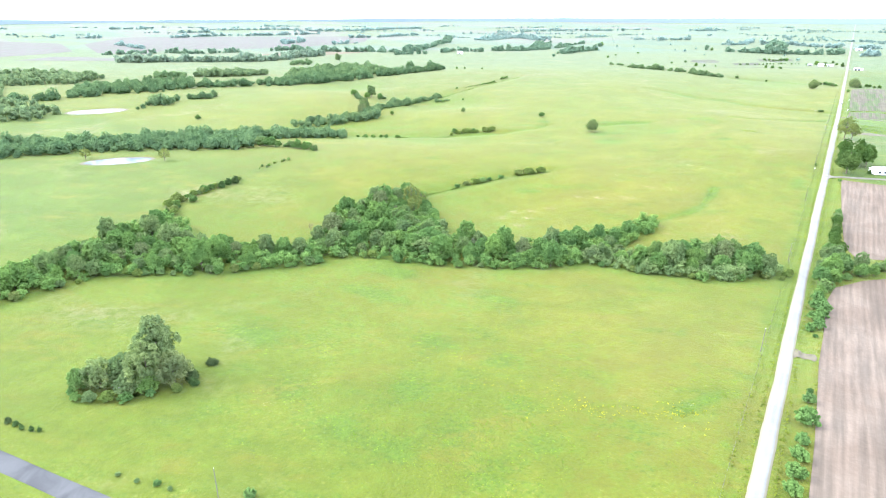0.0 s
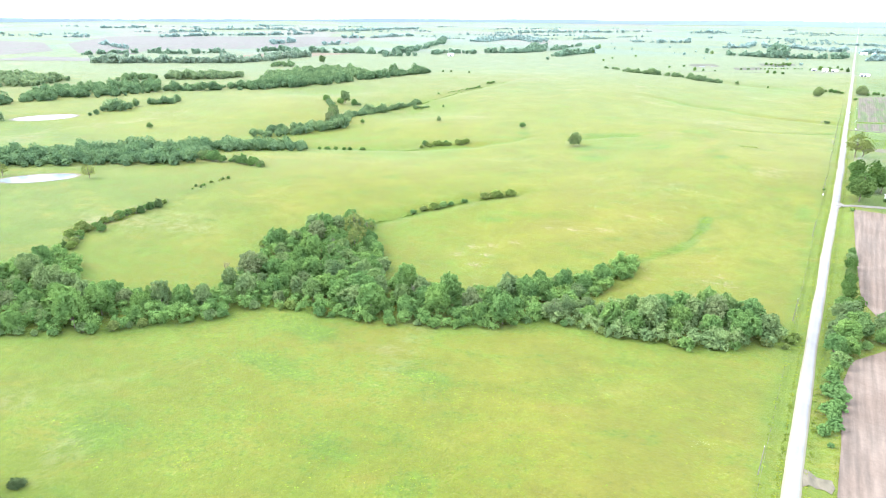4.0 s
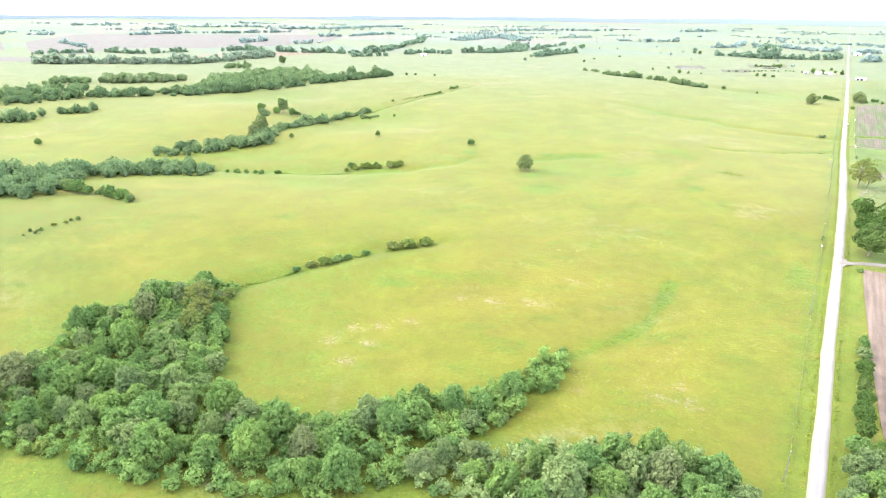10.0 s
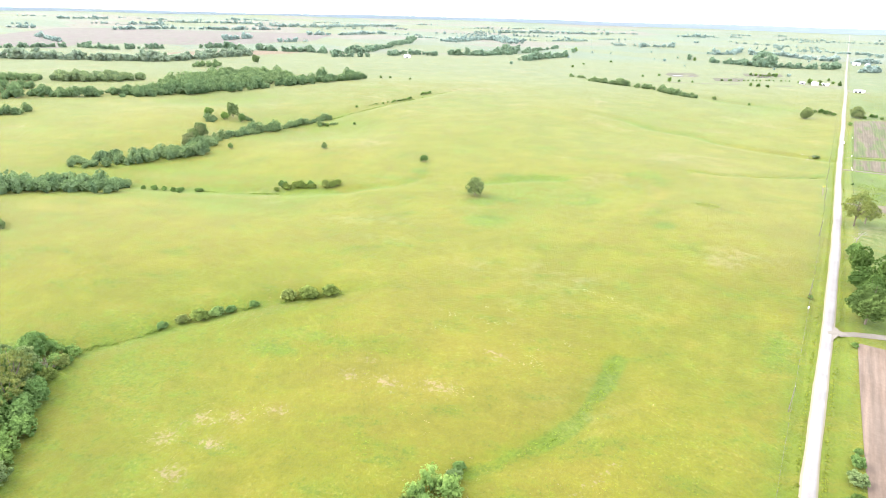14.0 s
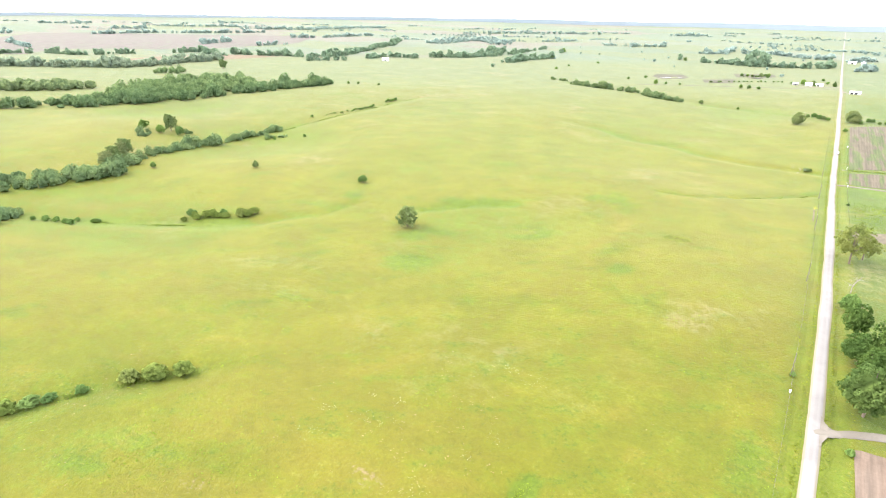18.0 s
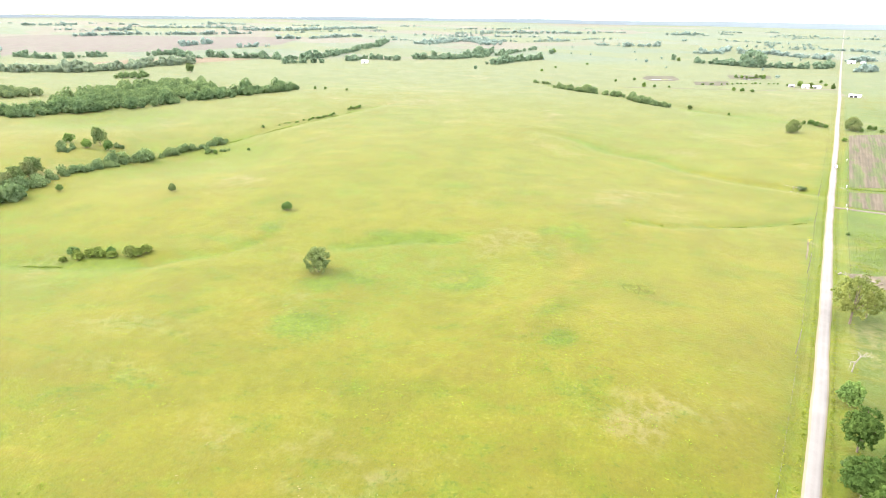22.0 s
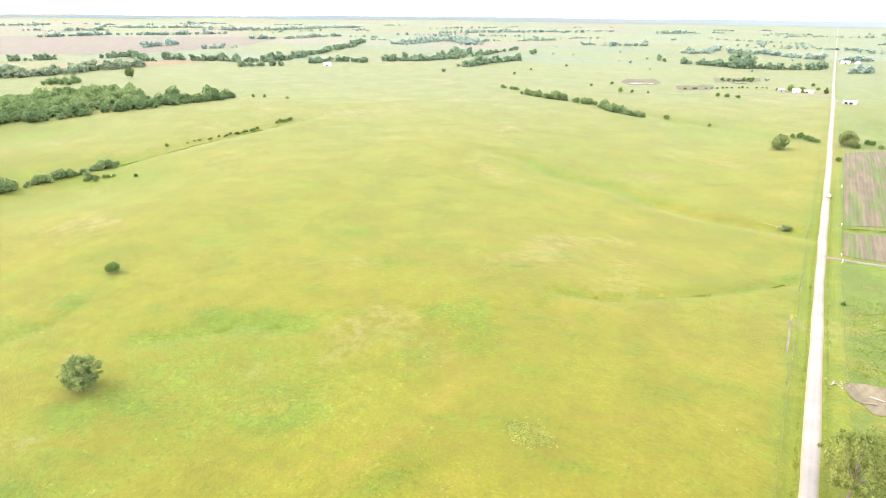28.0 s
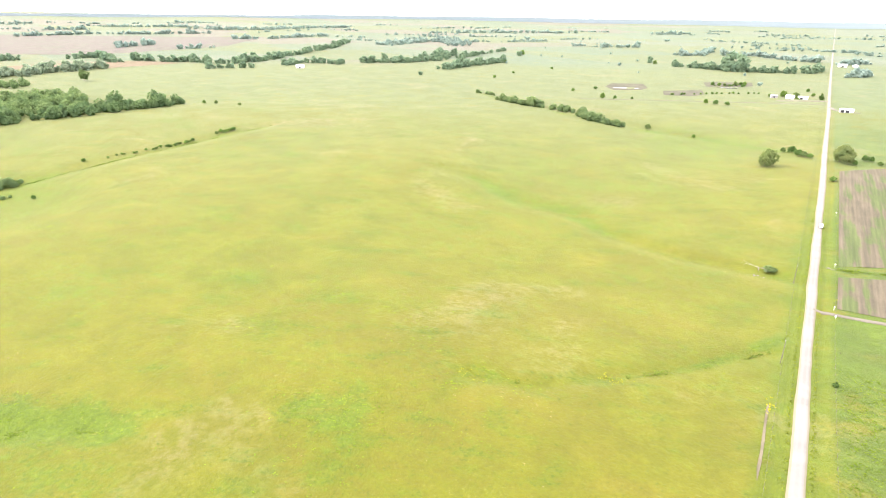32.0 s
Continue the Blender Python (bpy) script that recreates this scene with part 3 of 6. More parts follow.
def dampness(x, y):
    out = np.full(x.shape, 0.5)
    for k, flat, much in ((50.0, 0.7, 0.11), (24.0, 0.18, 0.06)):
        lap = (swell(x + k, y) + swell(x - k, y) + swell(x, y + k) + swell(x, y - k)) / 4 - swell(x, y)
        out = out + much * np.tanh(lap / flat)
    for line, wide, much in DRAWS:
        out = out + much * (0.20 + 0.14 * np.sin(x / 9 + 2 * np.sin(y / 13)) * np.sin(y / 11 + 1)) * np.exp(-(reach_of(line, x, y) / wide) ** 2)
    # greener rim along the woods, put in to tint the trees' shade
    for poly in (CREEK_WOOD, EAST_WOOD):
        out = out + 0.12 * np.exp(-(reach_of(poly + poly[:1], x, y) / 7) ** 2)
    for line in TRAILS:
        out = out - (0.34 if line is TRAILS[0] else 0.16) * np.exp(-(reach_of(line, x, y) / 2.2) ** 2)
    for px, py, a, c in LUSH_SPOTS:
        out = out + 0.30 * np.exp(-((x - px) / a) ** 2 - ((y - py) / c) ** 2)
    for i, (px, py, a, c) in enumerate(DRY):
        out = out - (0.24 if i < len(SEED_PATCHES) else 0.14) * np.exp(-((x - px) / a) ** 2 - ((y - py) / c) ** 2)
    # broad dry crowns
    for px, py, a, c in ((-115, 335, 60, 44), (-45, 335, 36, 40), (-60, 750, 60, 60)):
        out = out - 0.24 * np.exp(-((x - px) / a) ** 2 - ((y - py) / c) ** 2)
    return np.clip(out, 0, 1)


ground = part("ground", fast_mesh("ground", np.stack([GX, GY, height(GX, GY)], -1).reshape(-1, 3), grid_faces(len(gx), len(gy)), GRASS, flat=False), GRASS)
ground.data.attributes.new("damp", "FLOAT", "POINT").data.foreach_set("value", dampness(GX, GY).ravel().astype(np.float32))
tagged(ground, "rolling yellow-green pasture with seed heads and weeds", "ground", kind="structure")


def seeding(x, y):
    out = np.zeros(x.shape)
    for px, py, a, c in SEED_PATCHES:
        out = np.maximum(out, 0.66 * np.exp(-((x - px) / a) ** 2 - ((y - py) / c) ** 2))
    return np.maximum(out, 0.5 * np.exp(-(reach_of(DRY_LINE, x, y) / 2.0) ** 2))


ground.data.attributes.new("seed", "FLOAT", "POINT").data.foreach_set("value", seeding(GX, GY).ravel().astype(np.float32))


def inside(poly, x, y):
    hit = np.zeros(np.shape(x), bool)
    for (ax, ay), (bx, by) in zip(poly, poly[1:] + poly[:1]):
        if ay != by:
            hit ^= ((ay > y) != (by > y)) & (x < (bx - ax) * (y - ay) / (by - ay) + ax)
    return hit


def within(poly, x, y):
    hit = False
    ax, ay = poly[-1]
    for bx, by in poly:
        if (ay > y) != (by > y) and x < (bx - ax) * (y - ay) / (by - ay) + ax:
            hit = not hit
        ax, ay = bx, by
    return hit


def field(name, poly, material, label, cell, up, category="field", wobble=1.5):
    """A field that lies on the land, with an uneven edge."""
    xs, ys = [p[0] for p in poly], [p[1] for p in poly]
    ux, uy = np.arange(min(xs) - cell, max(xs) + cell * 2, cell), np.arange(min(ys) - cell, max(ys) + cell * 2, cell)
    X, Y = np.meshgrid(ux, uy)
    f = grid_faces(len(ux), len(uy))
    cx, cy = X.ravel()[f].mean(1), Y.ravel()[f].mean(1)
    keep = inside(poly, cx, cy)
    f = f[keep]
    used, f = np.unique(f, return_inverse=True)
    P = np.stack([X.ravel(), Y.ravel()], -1)[used]
    # corners that stick out of the outline are drawn in, so that the edge runs smooth
    out = np.bincount(f.ravel(), minlength=len(P)) < 4
    A, B = np.array(poly, float), np.roll(np.array(poly, float), -1, 0)
    for i in np.nonzero(out)[0]:
        t = np.clip(((P[i] - A) * (B - A)).sum(1) / ((B - A) ** 2).sum(1), 0, 1)[:, None]
        q = A + (B - A) * t
        best = q[np.argmin(((q - P[i]) ** 2).sum(1))]
        if np.hypot(*(best - P[i])) < cell * 1.6:
            P[i] = best
    z = height(P[:, 0], P[:, 1]) + up
    ob = part(name, fast_mesh(name, np.column_stack([P, z]), f.reshape(-1, 4), material, flat=False), material)
    return tagged(ob, label, category, kind="structure")


# ---------------------------------------------------------------- roads
def ribbon(name, line, half, material, label, up=0.06, seed=1, ragged=0.25, category="road"):
    """A road along a line of points, crowned, with uneven edges and sloped shoulders."""
    rng = np.random.default_rng(seed)
    P = np.array(line, float)
    seg = np.hypot(*np.diff(P, axis=0).T)
    s = np.r_[0, np.cumsum(seg)]
    u = np.arange(0, s[-1], 3.0 if s[-1] < 1500 else 6.0)
    X, Y = np.interp(u, s, P[:, 0]), np.interp(u, s, P[:, 1])
    dx, dy = np.gradient(X), np.gradient(Y)
    L = np.hypot(dx, dy)
    ox, oy = dy / L, -dx / L
    rag = [np.convolve(rng.normal(0, 1, len(u) + 4), np.ones(5) / 5, "valid") * ragged for _ in range(2)]
    rows, uv = [], []
    for k, (w, lift) in enumerate(((-1.28, -0.45), (-1.0, 0.0), (-0.5, 0.08), (0, 0.11), (0.5, 0.08), (1.0, 0.0), (1.28, -0.45))):
        wide = w * half + (rag[0] if w <= -1 else rag[1] if w >= 1 else 0)
        a, b = X + ox * wide, Y + oy * wide
        rows.append(np.stack([a, b, height(X, Y) + 0.25 * (category == "road") + up + lift], -1))
        uv.append(np.stack([np.full(len(u), (w + 1) / 2), u / 10], -1))
    V, U = np.stack(rows, 1).reshape(-1, 3), np.stack(uv, 1).reshape(-1, 2)
    ob = part(name, fast_mesh(name, V, grid_faces(7, len(u)), material, U, flat=False), material)
    return tagged(ob, label, category, kind="structure")


ribbon("road", [(road_x(y), y) for y in range(-300, 5300, 40)], 1.68, GRAVEL, "straight pale limestone gravel road with wheel tracks", 0.08, 3, 0.3)
ribbon("paved_road", [(-420, 9), (-146, 46.4), (-100, 52.7), (-3, 66)], 2.2, ASPHALT, "grey worn asphalt road with grassy shoulders", 0.02, 4, 0.1)
ribbon("driveway", [(0.5, 448.3), (5, 449.8), (14, 454.4), (33.1, 461.7), (70, 474), (130, 490)], 1.2, DRIVE, "pale gravel farm driveway through mown grass", 0.35, 5, 0.2, "driveway")
ribbon("driveway", [(3.9, 772.9), (8.5, 771.5), (28.9, 774.6), (70, 770), (140, 780)], 0.95, DRIVE, "pale gravel lane between a crop field and a pasture", 0.35, 6, 0.2, "driveway")
ribbon("driveway", [(6, 1377.2), (12, 1344), (20, 1329.2), (36, 1325.2)], 2.0, DRIVE, "pale gravel lane to a white barn", 0.5, 7, 0.2, "driveway")
ribbon("driveway", [(5.5, 1452), (-15, 1440), (-38, 1423.6), (-55, 1415.4)], 3.2, DRIVE, "wide pale gravel yard entrance of a farmstead", 0.5, 8, 0.4, "driveway")
field("field_entrance", [(0.2, 199), (2.5, 201.5), (5, 201), (6.5, 200), (7.2, 203), (6.5, 206), (5, 205.5), (3, 206.5), (0.2, 208)], DIRT, "pale stony field entrance beside the gravel road", 0.5, 0.12, "field entrance", 0.2)

field("driveway_mouth", [(1.9, 441), (2.6, 444.5), (3.8, 447.2), (6.5, 449.2), (6.5, 451.6), (3.8, 451.4), (2.6, 453.5), (1.9, 457)], DRIVE, "pale gravel flare where a driveway meets the road", 0.5, 0.40, "driveway", 0.2)

# ---------------------------------------------------------------- fields
field("ploughed_field", [(7.2, 60), (8, 150.6), (7.6, 200), (8.4, 225), (8.6, 262.5), (11.1, 280.6), (21.1, 295.5), (34, 307), (70, 332), (140, 360), (260, 380), (260, 60)], SOIL, "bare pinkish-brown ploughed field with faint furrows", 1.6, 0.12)
field("ploughed_field", [(13.1, 349.4), (14.1, 334.6), (19.1, 322.6), (33, 328), (70, 350), (140, 380), (260, 400), (260, 540), (120, 484), (32.4, 448.5), (9.5, 446.5), (10, 425.2), (11.2, 391.2)], SOIL, "bare pinkish-brown ploughed field beside the driveway", 1.6, 0.12)
field("crop_field", [(13.5, 1018.7), (12.8, 827.9), (31.9, 837.5), (120, 840), (120, 1030), (41.5, 1050.2)], STRIPED, "brown crop field with green strips of young plants", 3, 0.14)
field("crop_field", [(12.6, 814.4), (12.1, 778.6), (28.9, 780.1), (120, 782), (120, 815), (31.9, 822.1)], STRIPED, "small brown crop field beside a gravel lane", 2.5, 0.14)
field("dirt_patch", [(9.1, 638.4), (10.9, 641.6), (14.4, 644.1), (19.5, 645.2), (26.6, 651.9), (40, 646), (55, 642), (48, 632), (38.6, 634.4), (27.5, 629.4), (20.5, 629.2), (16.4, 625.6), (13.9, 630.8), (11.3, 632)], DIRT, "bare pinkish dirt on trampled pasture", 1.5, 0.12, "dirt")
field("dirt_patch", [(-6.2, 647.8), (-5.8, 656.3), (-5.8, 666.9), (-6, 675.5), (-5.9, 684.2), (-6.3, 689.5), (-6.7, 684.2), (-6.6, 672.4), (-6.5, 661.6), (-6.7, 654.1)], DIRT, "narrow bare dirt strip along a fence", 0.35, 0.10, "dirt", 0.3)
field("far_field", [(-2045, 1118), (-2474, 1500), (-2431, 1691), (-2128, 1844), (-1881, 1986), (-1704, 2140), (-1365, 1677), (-1376, 1505), (-1392, 1361), (-1455, 1288), (-1556, 1228), (-1653, 1135), (-1529, 999), (-1685, 954)], RED_SOIL, "distant pinkish-brown bare field", 20, 0.3, wobble=12)
field("far_field", [(-1720, 700), (-1800, 950), (-2150, 1100), (-2500, 1000), (-2300, 700)], RED_SOIL, "distant reddish-brown bare field", 20, 0.3, wobble=12)
field("far_field", [(-1560, 690), (-1240, 850), (-1300, 905), (-1640, 820)], RED_SOIL, "distant dark reddish ploughed strip", 16, 0.3, wobble=6)
field("far_field", [(-1229, 1010), (-1255, 1137), (-1201, 1267), (-1134, 1300), (-1060, 1300), (-1074, 1150)], STUBBLE, "distant orange stubble field between woods", 12, 0.3, wobble=5)


field("mud_yard", [(-198, 1435), (-172, 1462), (-153, 1485), (-143, 1430), (-150, 1400), (-186, 1385)], MUD, "trampled dark mud yard beside a far corral", 6, 0.12, "mud")
field("mud_yard", [(-171, 1605), (-140, 1632), (-104, 1655), (-96, 1590), (-120, 1560), (-156, 1535)], MUD, "trampled dark mud round a far farm pond", 6, 0.12, "mud")
field("mud_yard", [(-285, 1480), (-245, 1512), (-222, 1450), (-226, 1424), (-257, 1395), (-280, 1430)], MUD, "bare muddy rim of a far stock pond", 6, 0.10, "mud")
ribbon("farm_track", [(-264, 1272), (-200, 1312), (-147, 1342), (-85, 1370), (-29, 1393), (5, 1405)], 1.0, DRIVE, "pale worn farm track across the far pasture", 0.25, 9, 0.3, "track")


def pond(px, py, a, b, turn, level, label):
    bm = bmesh.new()
    c, s = math.cos(radians(turn)), math.sin(radians(turn))
    vs = []
    for i in range(64):
        t = i / 64 * math.tau
        k = 1.0 + 0.07 * math.sin(3 * t + px) + 0.05 * math.sin(5 * t + py)
        u, v = a * k * math.cos(t), b * k * math.sin(t)
        vs.append(bm.verts.new((px + u * c - v * s, py + u * s + v * c, level)))
    bm.faces.new(vs)
    tagged(part("water", bm, WATER), label, "pond", kind="structure")


pond(*PONDS[0], "still pale stock pond with a low earth bank")
pond(*PONDS[1], "still pale stock pond among far trees")
pond(*PONDS[2], "small shining farm pond with a muddy rim")
pond(*PONDS[3], "small shining farm pond beside a barnyard")
for i, (px, py, a, b, turn, level) in enumerate(PONDS):
    c, s = math.cos(radians(turn)), math.sin(radians(turn))
    rim = [(px + a * 1.07 * math.cos(t) * c - b * 1.12 * math.sin(t) * s, py + a * 1.07 * math.cos(t) * s + b * 1.12 * math.sin(t) * c) for t in np.arange(0, math.tau, 0.25)]
    field("pond_bank", rim, DIRT, "bare earth rim round a pond", 2.2, 0.05, "bank", 0.4)

# the far rim of the land, low wooded hills with haze painted blue
bm = bmesh.new()
ring = []
for i in range(361):
    t = i / 360 * math.tau
    p = Vector((-10 + 4650 * math.cos(t), 256 + 4650 * math.sin(t), 0))
    top = 46 + 14 * math.exp(-((t - radians(95)) / 0.45) ** 2) + 3 * math.sin(9 * t + 1) + 2 * math.sin(23 * t) + 1 * math.sin(61 * t + 2)
    ring.append((bm.verts.new((p.x, p.y, -20)), bm.verts.new((p.x, p.y, top))))
for (a, b), (c, d) in zip(ring, ring[1:]):
    bm.faces.new((a, c, d, b))
HILL_RIM, n, l, b = mat("haze_blue_hills", 1.0)
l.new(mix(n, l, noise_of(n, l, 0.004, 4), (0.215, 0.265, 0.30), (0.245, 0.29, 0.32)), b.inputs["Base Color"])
tagged(part("backdrop", bm, HILL_RIM), "low wooded hills along the horizon, blue from painted haze", "hills", kind="structure")

# ---------------------------------------------------------------- trees
bm = bmesh.new()
bmesh.ops.create_icosphere(bm, subdivisions=2, radius=1)
ICO_V = np.array([v.co[:] for v in bm.verts])
ICO_F = np.array([[v.index for v in f.verts] for f in bm.faces])
bm.free()
bm = bmesh.new()
bmesh.ops.create_icosphere(bm, subdivisions=1, radius=1.08)
PLAIN_V = np.array([v.co[:] for v in bm.verts])
PLAIN_F = np.array([[v.index for v in f.verts] for f in bm.faces])
bm.free()


def foliage(rng, lobes, leaves, leaf, core=0.80, plain=False, outer=None):
    """Corners and triangles of a crown: rough inner lumps under many small sprays of leaves. lobes: rows of x, y, z, radius;
    the first outer ones are loose clumps of leaves with no lump in them."""
    V, F, count = [], [], 0
    C, R = lobes[:, :3], lobes[:, 3]
    for c, r in zip(C[outer or 0:], R[outer or 0:]):
        bv, bf = (PLAIN_V, PLAIN_F) if plain and not outer else (ICO_V, ICO_F)
        w = core + 0.22 * rng.normal(size=(len(bv), 1))
        V.append(c + bv * r * np.clip(w, 0.35, 1.2) * (1, 1, 0.88))
        F.append(bf + count)
        count += len(bv)
    weight = R ** 2
    if outer:
        weight[outer:] = 0
    share = rng.choice(len(C), leaves, p=weight / weight.sum())
    d = rng.normal(size=(leaves, 3))
    d[:, 2] = np.abs(d[:, 2]) * rng.choice([1, 1, 1, -0.6], leaves)
    d /= np.linalg.norm(d, axis=1)[:, None]
    p = C[share] + d * (R[share] * (rng.uniform(0.45, 1.25, leaves) if outer else rng.uniform(core, 1.22, leaves)))[:, None] * (1, 1, 0.85)
    if not outer:
        gap = np.linalg.norm(p[:, None] - C[None], axis=2) / R[None]
        gap[np.arange(leaves), share] = 9
        p, d = p[gap.min(1) > 0.85], d[gap.min(1) > 0.85]
    k = len(p)
    nrm = d + rng.normal(size=(k, 3)) * 0.5
    nrm[:, 2] += 0.35
    nrm /= np.linalg.norm(nrm, axis=1)[:, None]
    a = np.cross(nrm, rng.normal(size=(k, 3)))
    a /= np.linalg.norm(a, axis=1)[:, None]
    b = np.cross(nrm, a)
    s = leaf * rng.uniform(0.55, 1.35, (k, 1))
    tri = np.stack([p - a * s - b * s * 0.5, p + a * s - b * s * 0.35 + nrm * s * 0.2, p + b * s * 1.1 - nrm * s * 0.1], 1)
    V.append(tri.reshape(-1, 3))
    F.append(np.arange(k * 3).reshape(-1, 3) + count)
    return np.concatenate(V), np.concatenate(F)


def limb(bm, a, b, ra, rb, sides=6):
    a, b = Vector(a), Vector(b)
    z = (b - a).normalized()
    x = z.orthogonal().normalized()
    y = z.cross(x)
    rings = []
    for p, r in ((a, ra), (a.lerp(b, 0.5) + x * ra * 0.25, (ra + rb) / 2), (b, rb)):
        rings.append([bm.verts.new(p + (x * math.cos(i * math.tau / sides) + y * math.sin(i * math.tau / sides)) * r) for i in range(sides)])
    for lo, hi in zip(rings, rings[1:]):
        for i in range(sides):
            bm.faces.new((lo[i], lo[(i + 1) % sides], hi[(i + 1) % sides], hi[i]))
    bm.faces.new(rings[-1])


def broadleaf(seed, H, W, lobes, leaves, leaf, material, base=0.12, name="tree", core=0.78, plain=True, solid=0.26):
    """A broadleaved tree at the origin: an Empty with a forked trunk and a domed crown of many leaf clumps round an inner mass."""
    rng = np.random.default_rng(seed)
    zc, hz = H * (1 + base) / 2, H * (1 - base) / 2
    rows = []
    for i in range(lobes):
        t, u = i * 2.39996 + rng.uniform(0, 0.5), 1 - 1.8 * (i + 0.5) / lobes
        q = math.sqrt(max(0, 1 - u * u))
        r = W * rng.choice([0.045, 0.06, 0.06, 0.075, 0.09])
        swell_ = noise.noise(Vector((math.cos(t) * q * 1.4 + seed, math.sin(t) * q * 1.4, u * 1.4)))
        k = (0.92 + 0.42 * swell_) * rng.uniform(0.86, 1.06)
        rows.append((math.cos(t) * q * (W / 2 - r * 0.6) * k, math.sin(t) * q * (W / 2 - r * 0.6) * k, zc + u * (hz - r * 0.5) * k, r))
    outer = len(rows)
    for i in range(6):
        t, k = i * 1.26, 0.0 if i == 5 else 0.15
        rows.append((math.cos(t) * W * k, math.sin(t) * W * k, zc + (0.18 if i == 5 else rng.uniform(-0.16, 0.08)) * H * (1 - base), W * solid * (1 if i < 5 else 0.9)))
    V, F = foliage(rng, np.array(rows), leaves, leaf, core, plain, outer)
    thing = new(name)
    bm = bmesh.new()
    tr = 0.022 * H + 0.05
    fork = H * (base + 0.16)
    limb(bm, (0, 0, -0.5), (0.1, 0, fork), tr, tr * 0.7, 7)
    for x, y, z, r in rows[: outer : max(1, outer // 7)]:
        limb(bm, (0.1, 0, fork * rng.uniform(0.75, 1)), (x * 0.8, y * 0.8, max(z, fork)), tr * 0.5, tr * 0.16, 5)
    part("trunk", bm, BARK, thing)
    part("crown", fast_mesh("crown", V, F, material), material, thing)
    return thing


def conifer(seed, H, W, name="cedar_tree", material=None):
    rng = np.random.default_rng(seed)
    rows = [(rng.normal() * 0.12 * W, rng.normal() * 0.12 * W, H * u, W * 0.5 * (1.05 - u) * rng.uniform(0.75, 0.95) + 0.15) for u in np.linspace(0.16, 0.94, 8)]
    for i in range(6):
        t = i * 1.05
        rows.append((math.cos(t) * W * 0.27, math.sin(t) * W * 0.27, H * rng.uniform(0.15, 0.5), W * 0.2))
    V, F = foliage(rng, np.array(rows), 1300, 0.05 * W + 0.06)
    thing = new(name)
    bm = bmesh.new()
    limb(bm, (0, 0, -0.4), (0, 0, H * 0.8), 0.03 * H, 0.01 * H)
    part("trunk", bm, BARK, thing)
    part("crown", fast_mesh("crown", V, F, CEDAR_LEAF), CEDAR_LEAF, thing)
    return thing


def shrub(seed, H, W, leaves, material, name="shrub"):
    rng = np.random.default_rng(seed)
    rows = []
    for i in range(26):
        t, u = i * 2.4 + rng.uniform(0, 0.6), 1 - 1.3 * (i + 0.5) / 26
        q, k = math.sqrt(1 - u * u), rng.uniform(0.7, 1.1)
        rows.append((math.cos(t) * q * W * 0.42 * k, math.sin(t) * q * W * 0.42 * k, H * (0.4 + 0.5 * u * k), W * rng.uniform(0.07, 0.12)))
    rows += [(0, 0, H * 0.42, W * 0.3), (W * 0.16, 0, H * 0.28, W * 0.26), (-W * 0.14, W * 0.1, H * 0.28, W * 0.26)]
    V, F = foliage(rng, np.array(rows), leaves, 0.035 * W + 0.06, 0.72, True, 26)
    thing = new(name)
    bm = bmesh.new()
    for i in range(4):
        t = i * 1.6
        limb(bm, (math.cos(t) * 0.1, math.sin(t) * 0.1, -0.3), (math.cos(t) * W * 0.2, math.sin(t) * W * 0.2, H * 0.55), 0.06, 0.03, 5)
    part("stems", bm, BARK, thing)
    part("crown", fast_mesh("crown", V, F, material), material, thing)
    return thing


def bare_tree(seed, H, name, material, spread=0.5, levels=4):
    """A leafless tree: limbs that fork again and again."""
    rng = random.Random(seed)
    bm = bmesh.new()

    def grow(a, way, long, r, level):
        b = a + way * long
        limb(bm, a, b, r, r * 0.62, 5)
        if level:
            for _ in range(3 if level > 1 else 2):
                turn = Vector((rng.gauss(0, spread), rng.gauss(0, spread), rng.gauss(0.1, spread * 0.6)))
                grow(a.lerp(b, rng.uniform(0.7, 1.0)), (way + turn).normalized(), long * rng.uniform(0.55, 0.8), r * 0.55, level - 1)

    grow(Vector((0, 0, -0.4)), Vector((0.05, 0, 1)), H * 0.36, H * (0.028 if material is BARK else 0.02), levels)
    thing = new(name)
    part("trunk", bm, material, thing)
    return thing


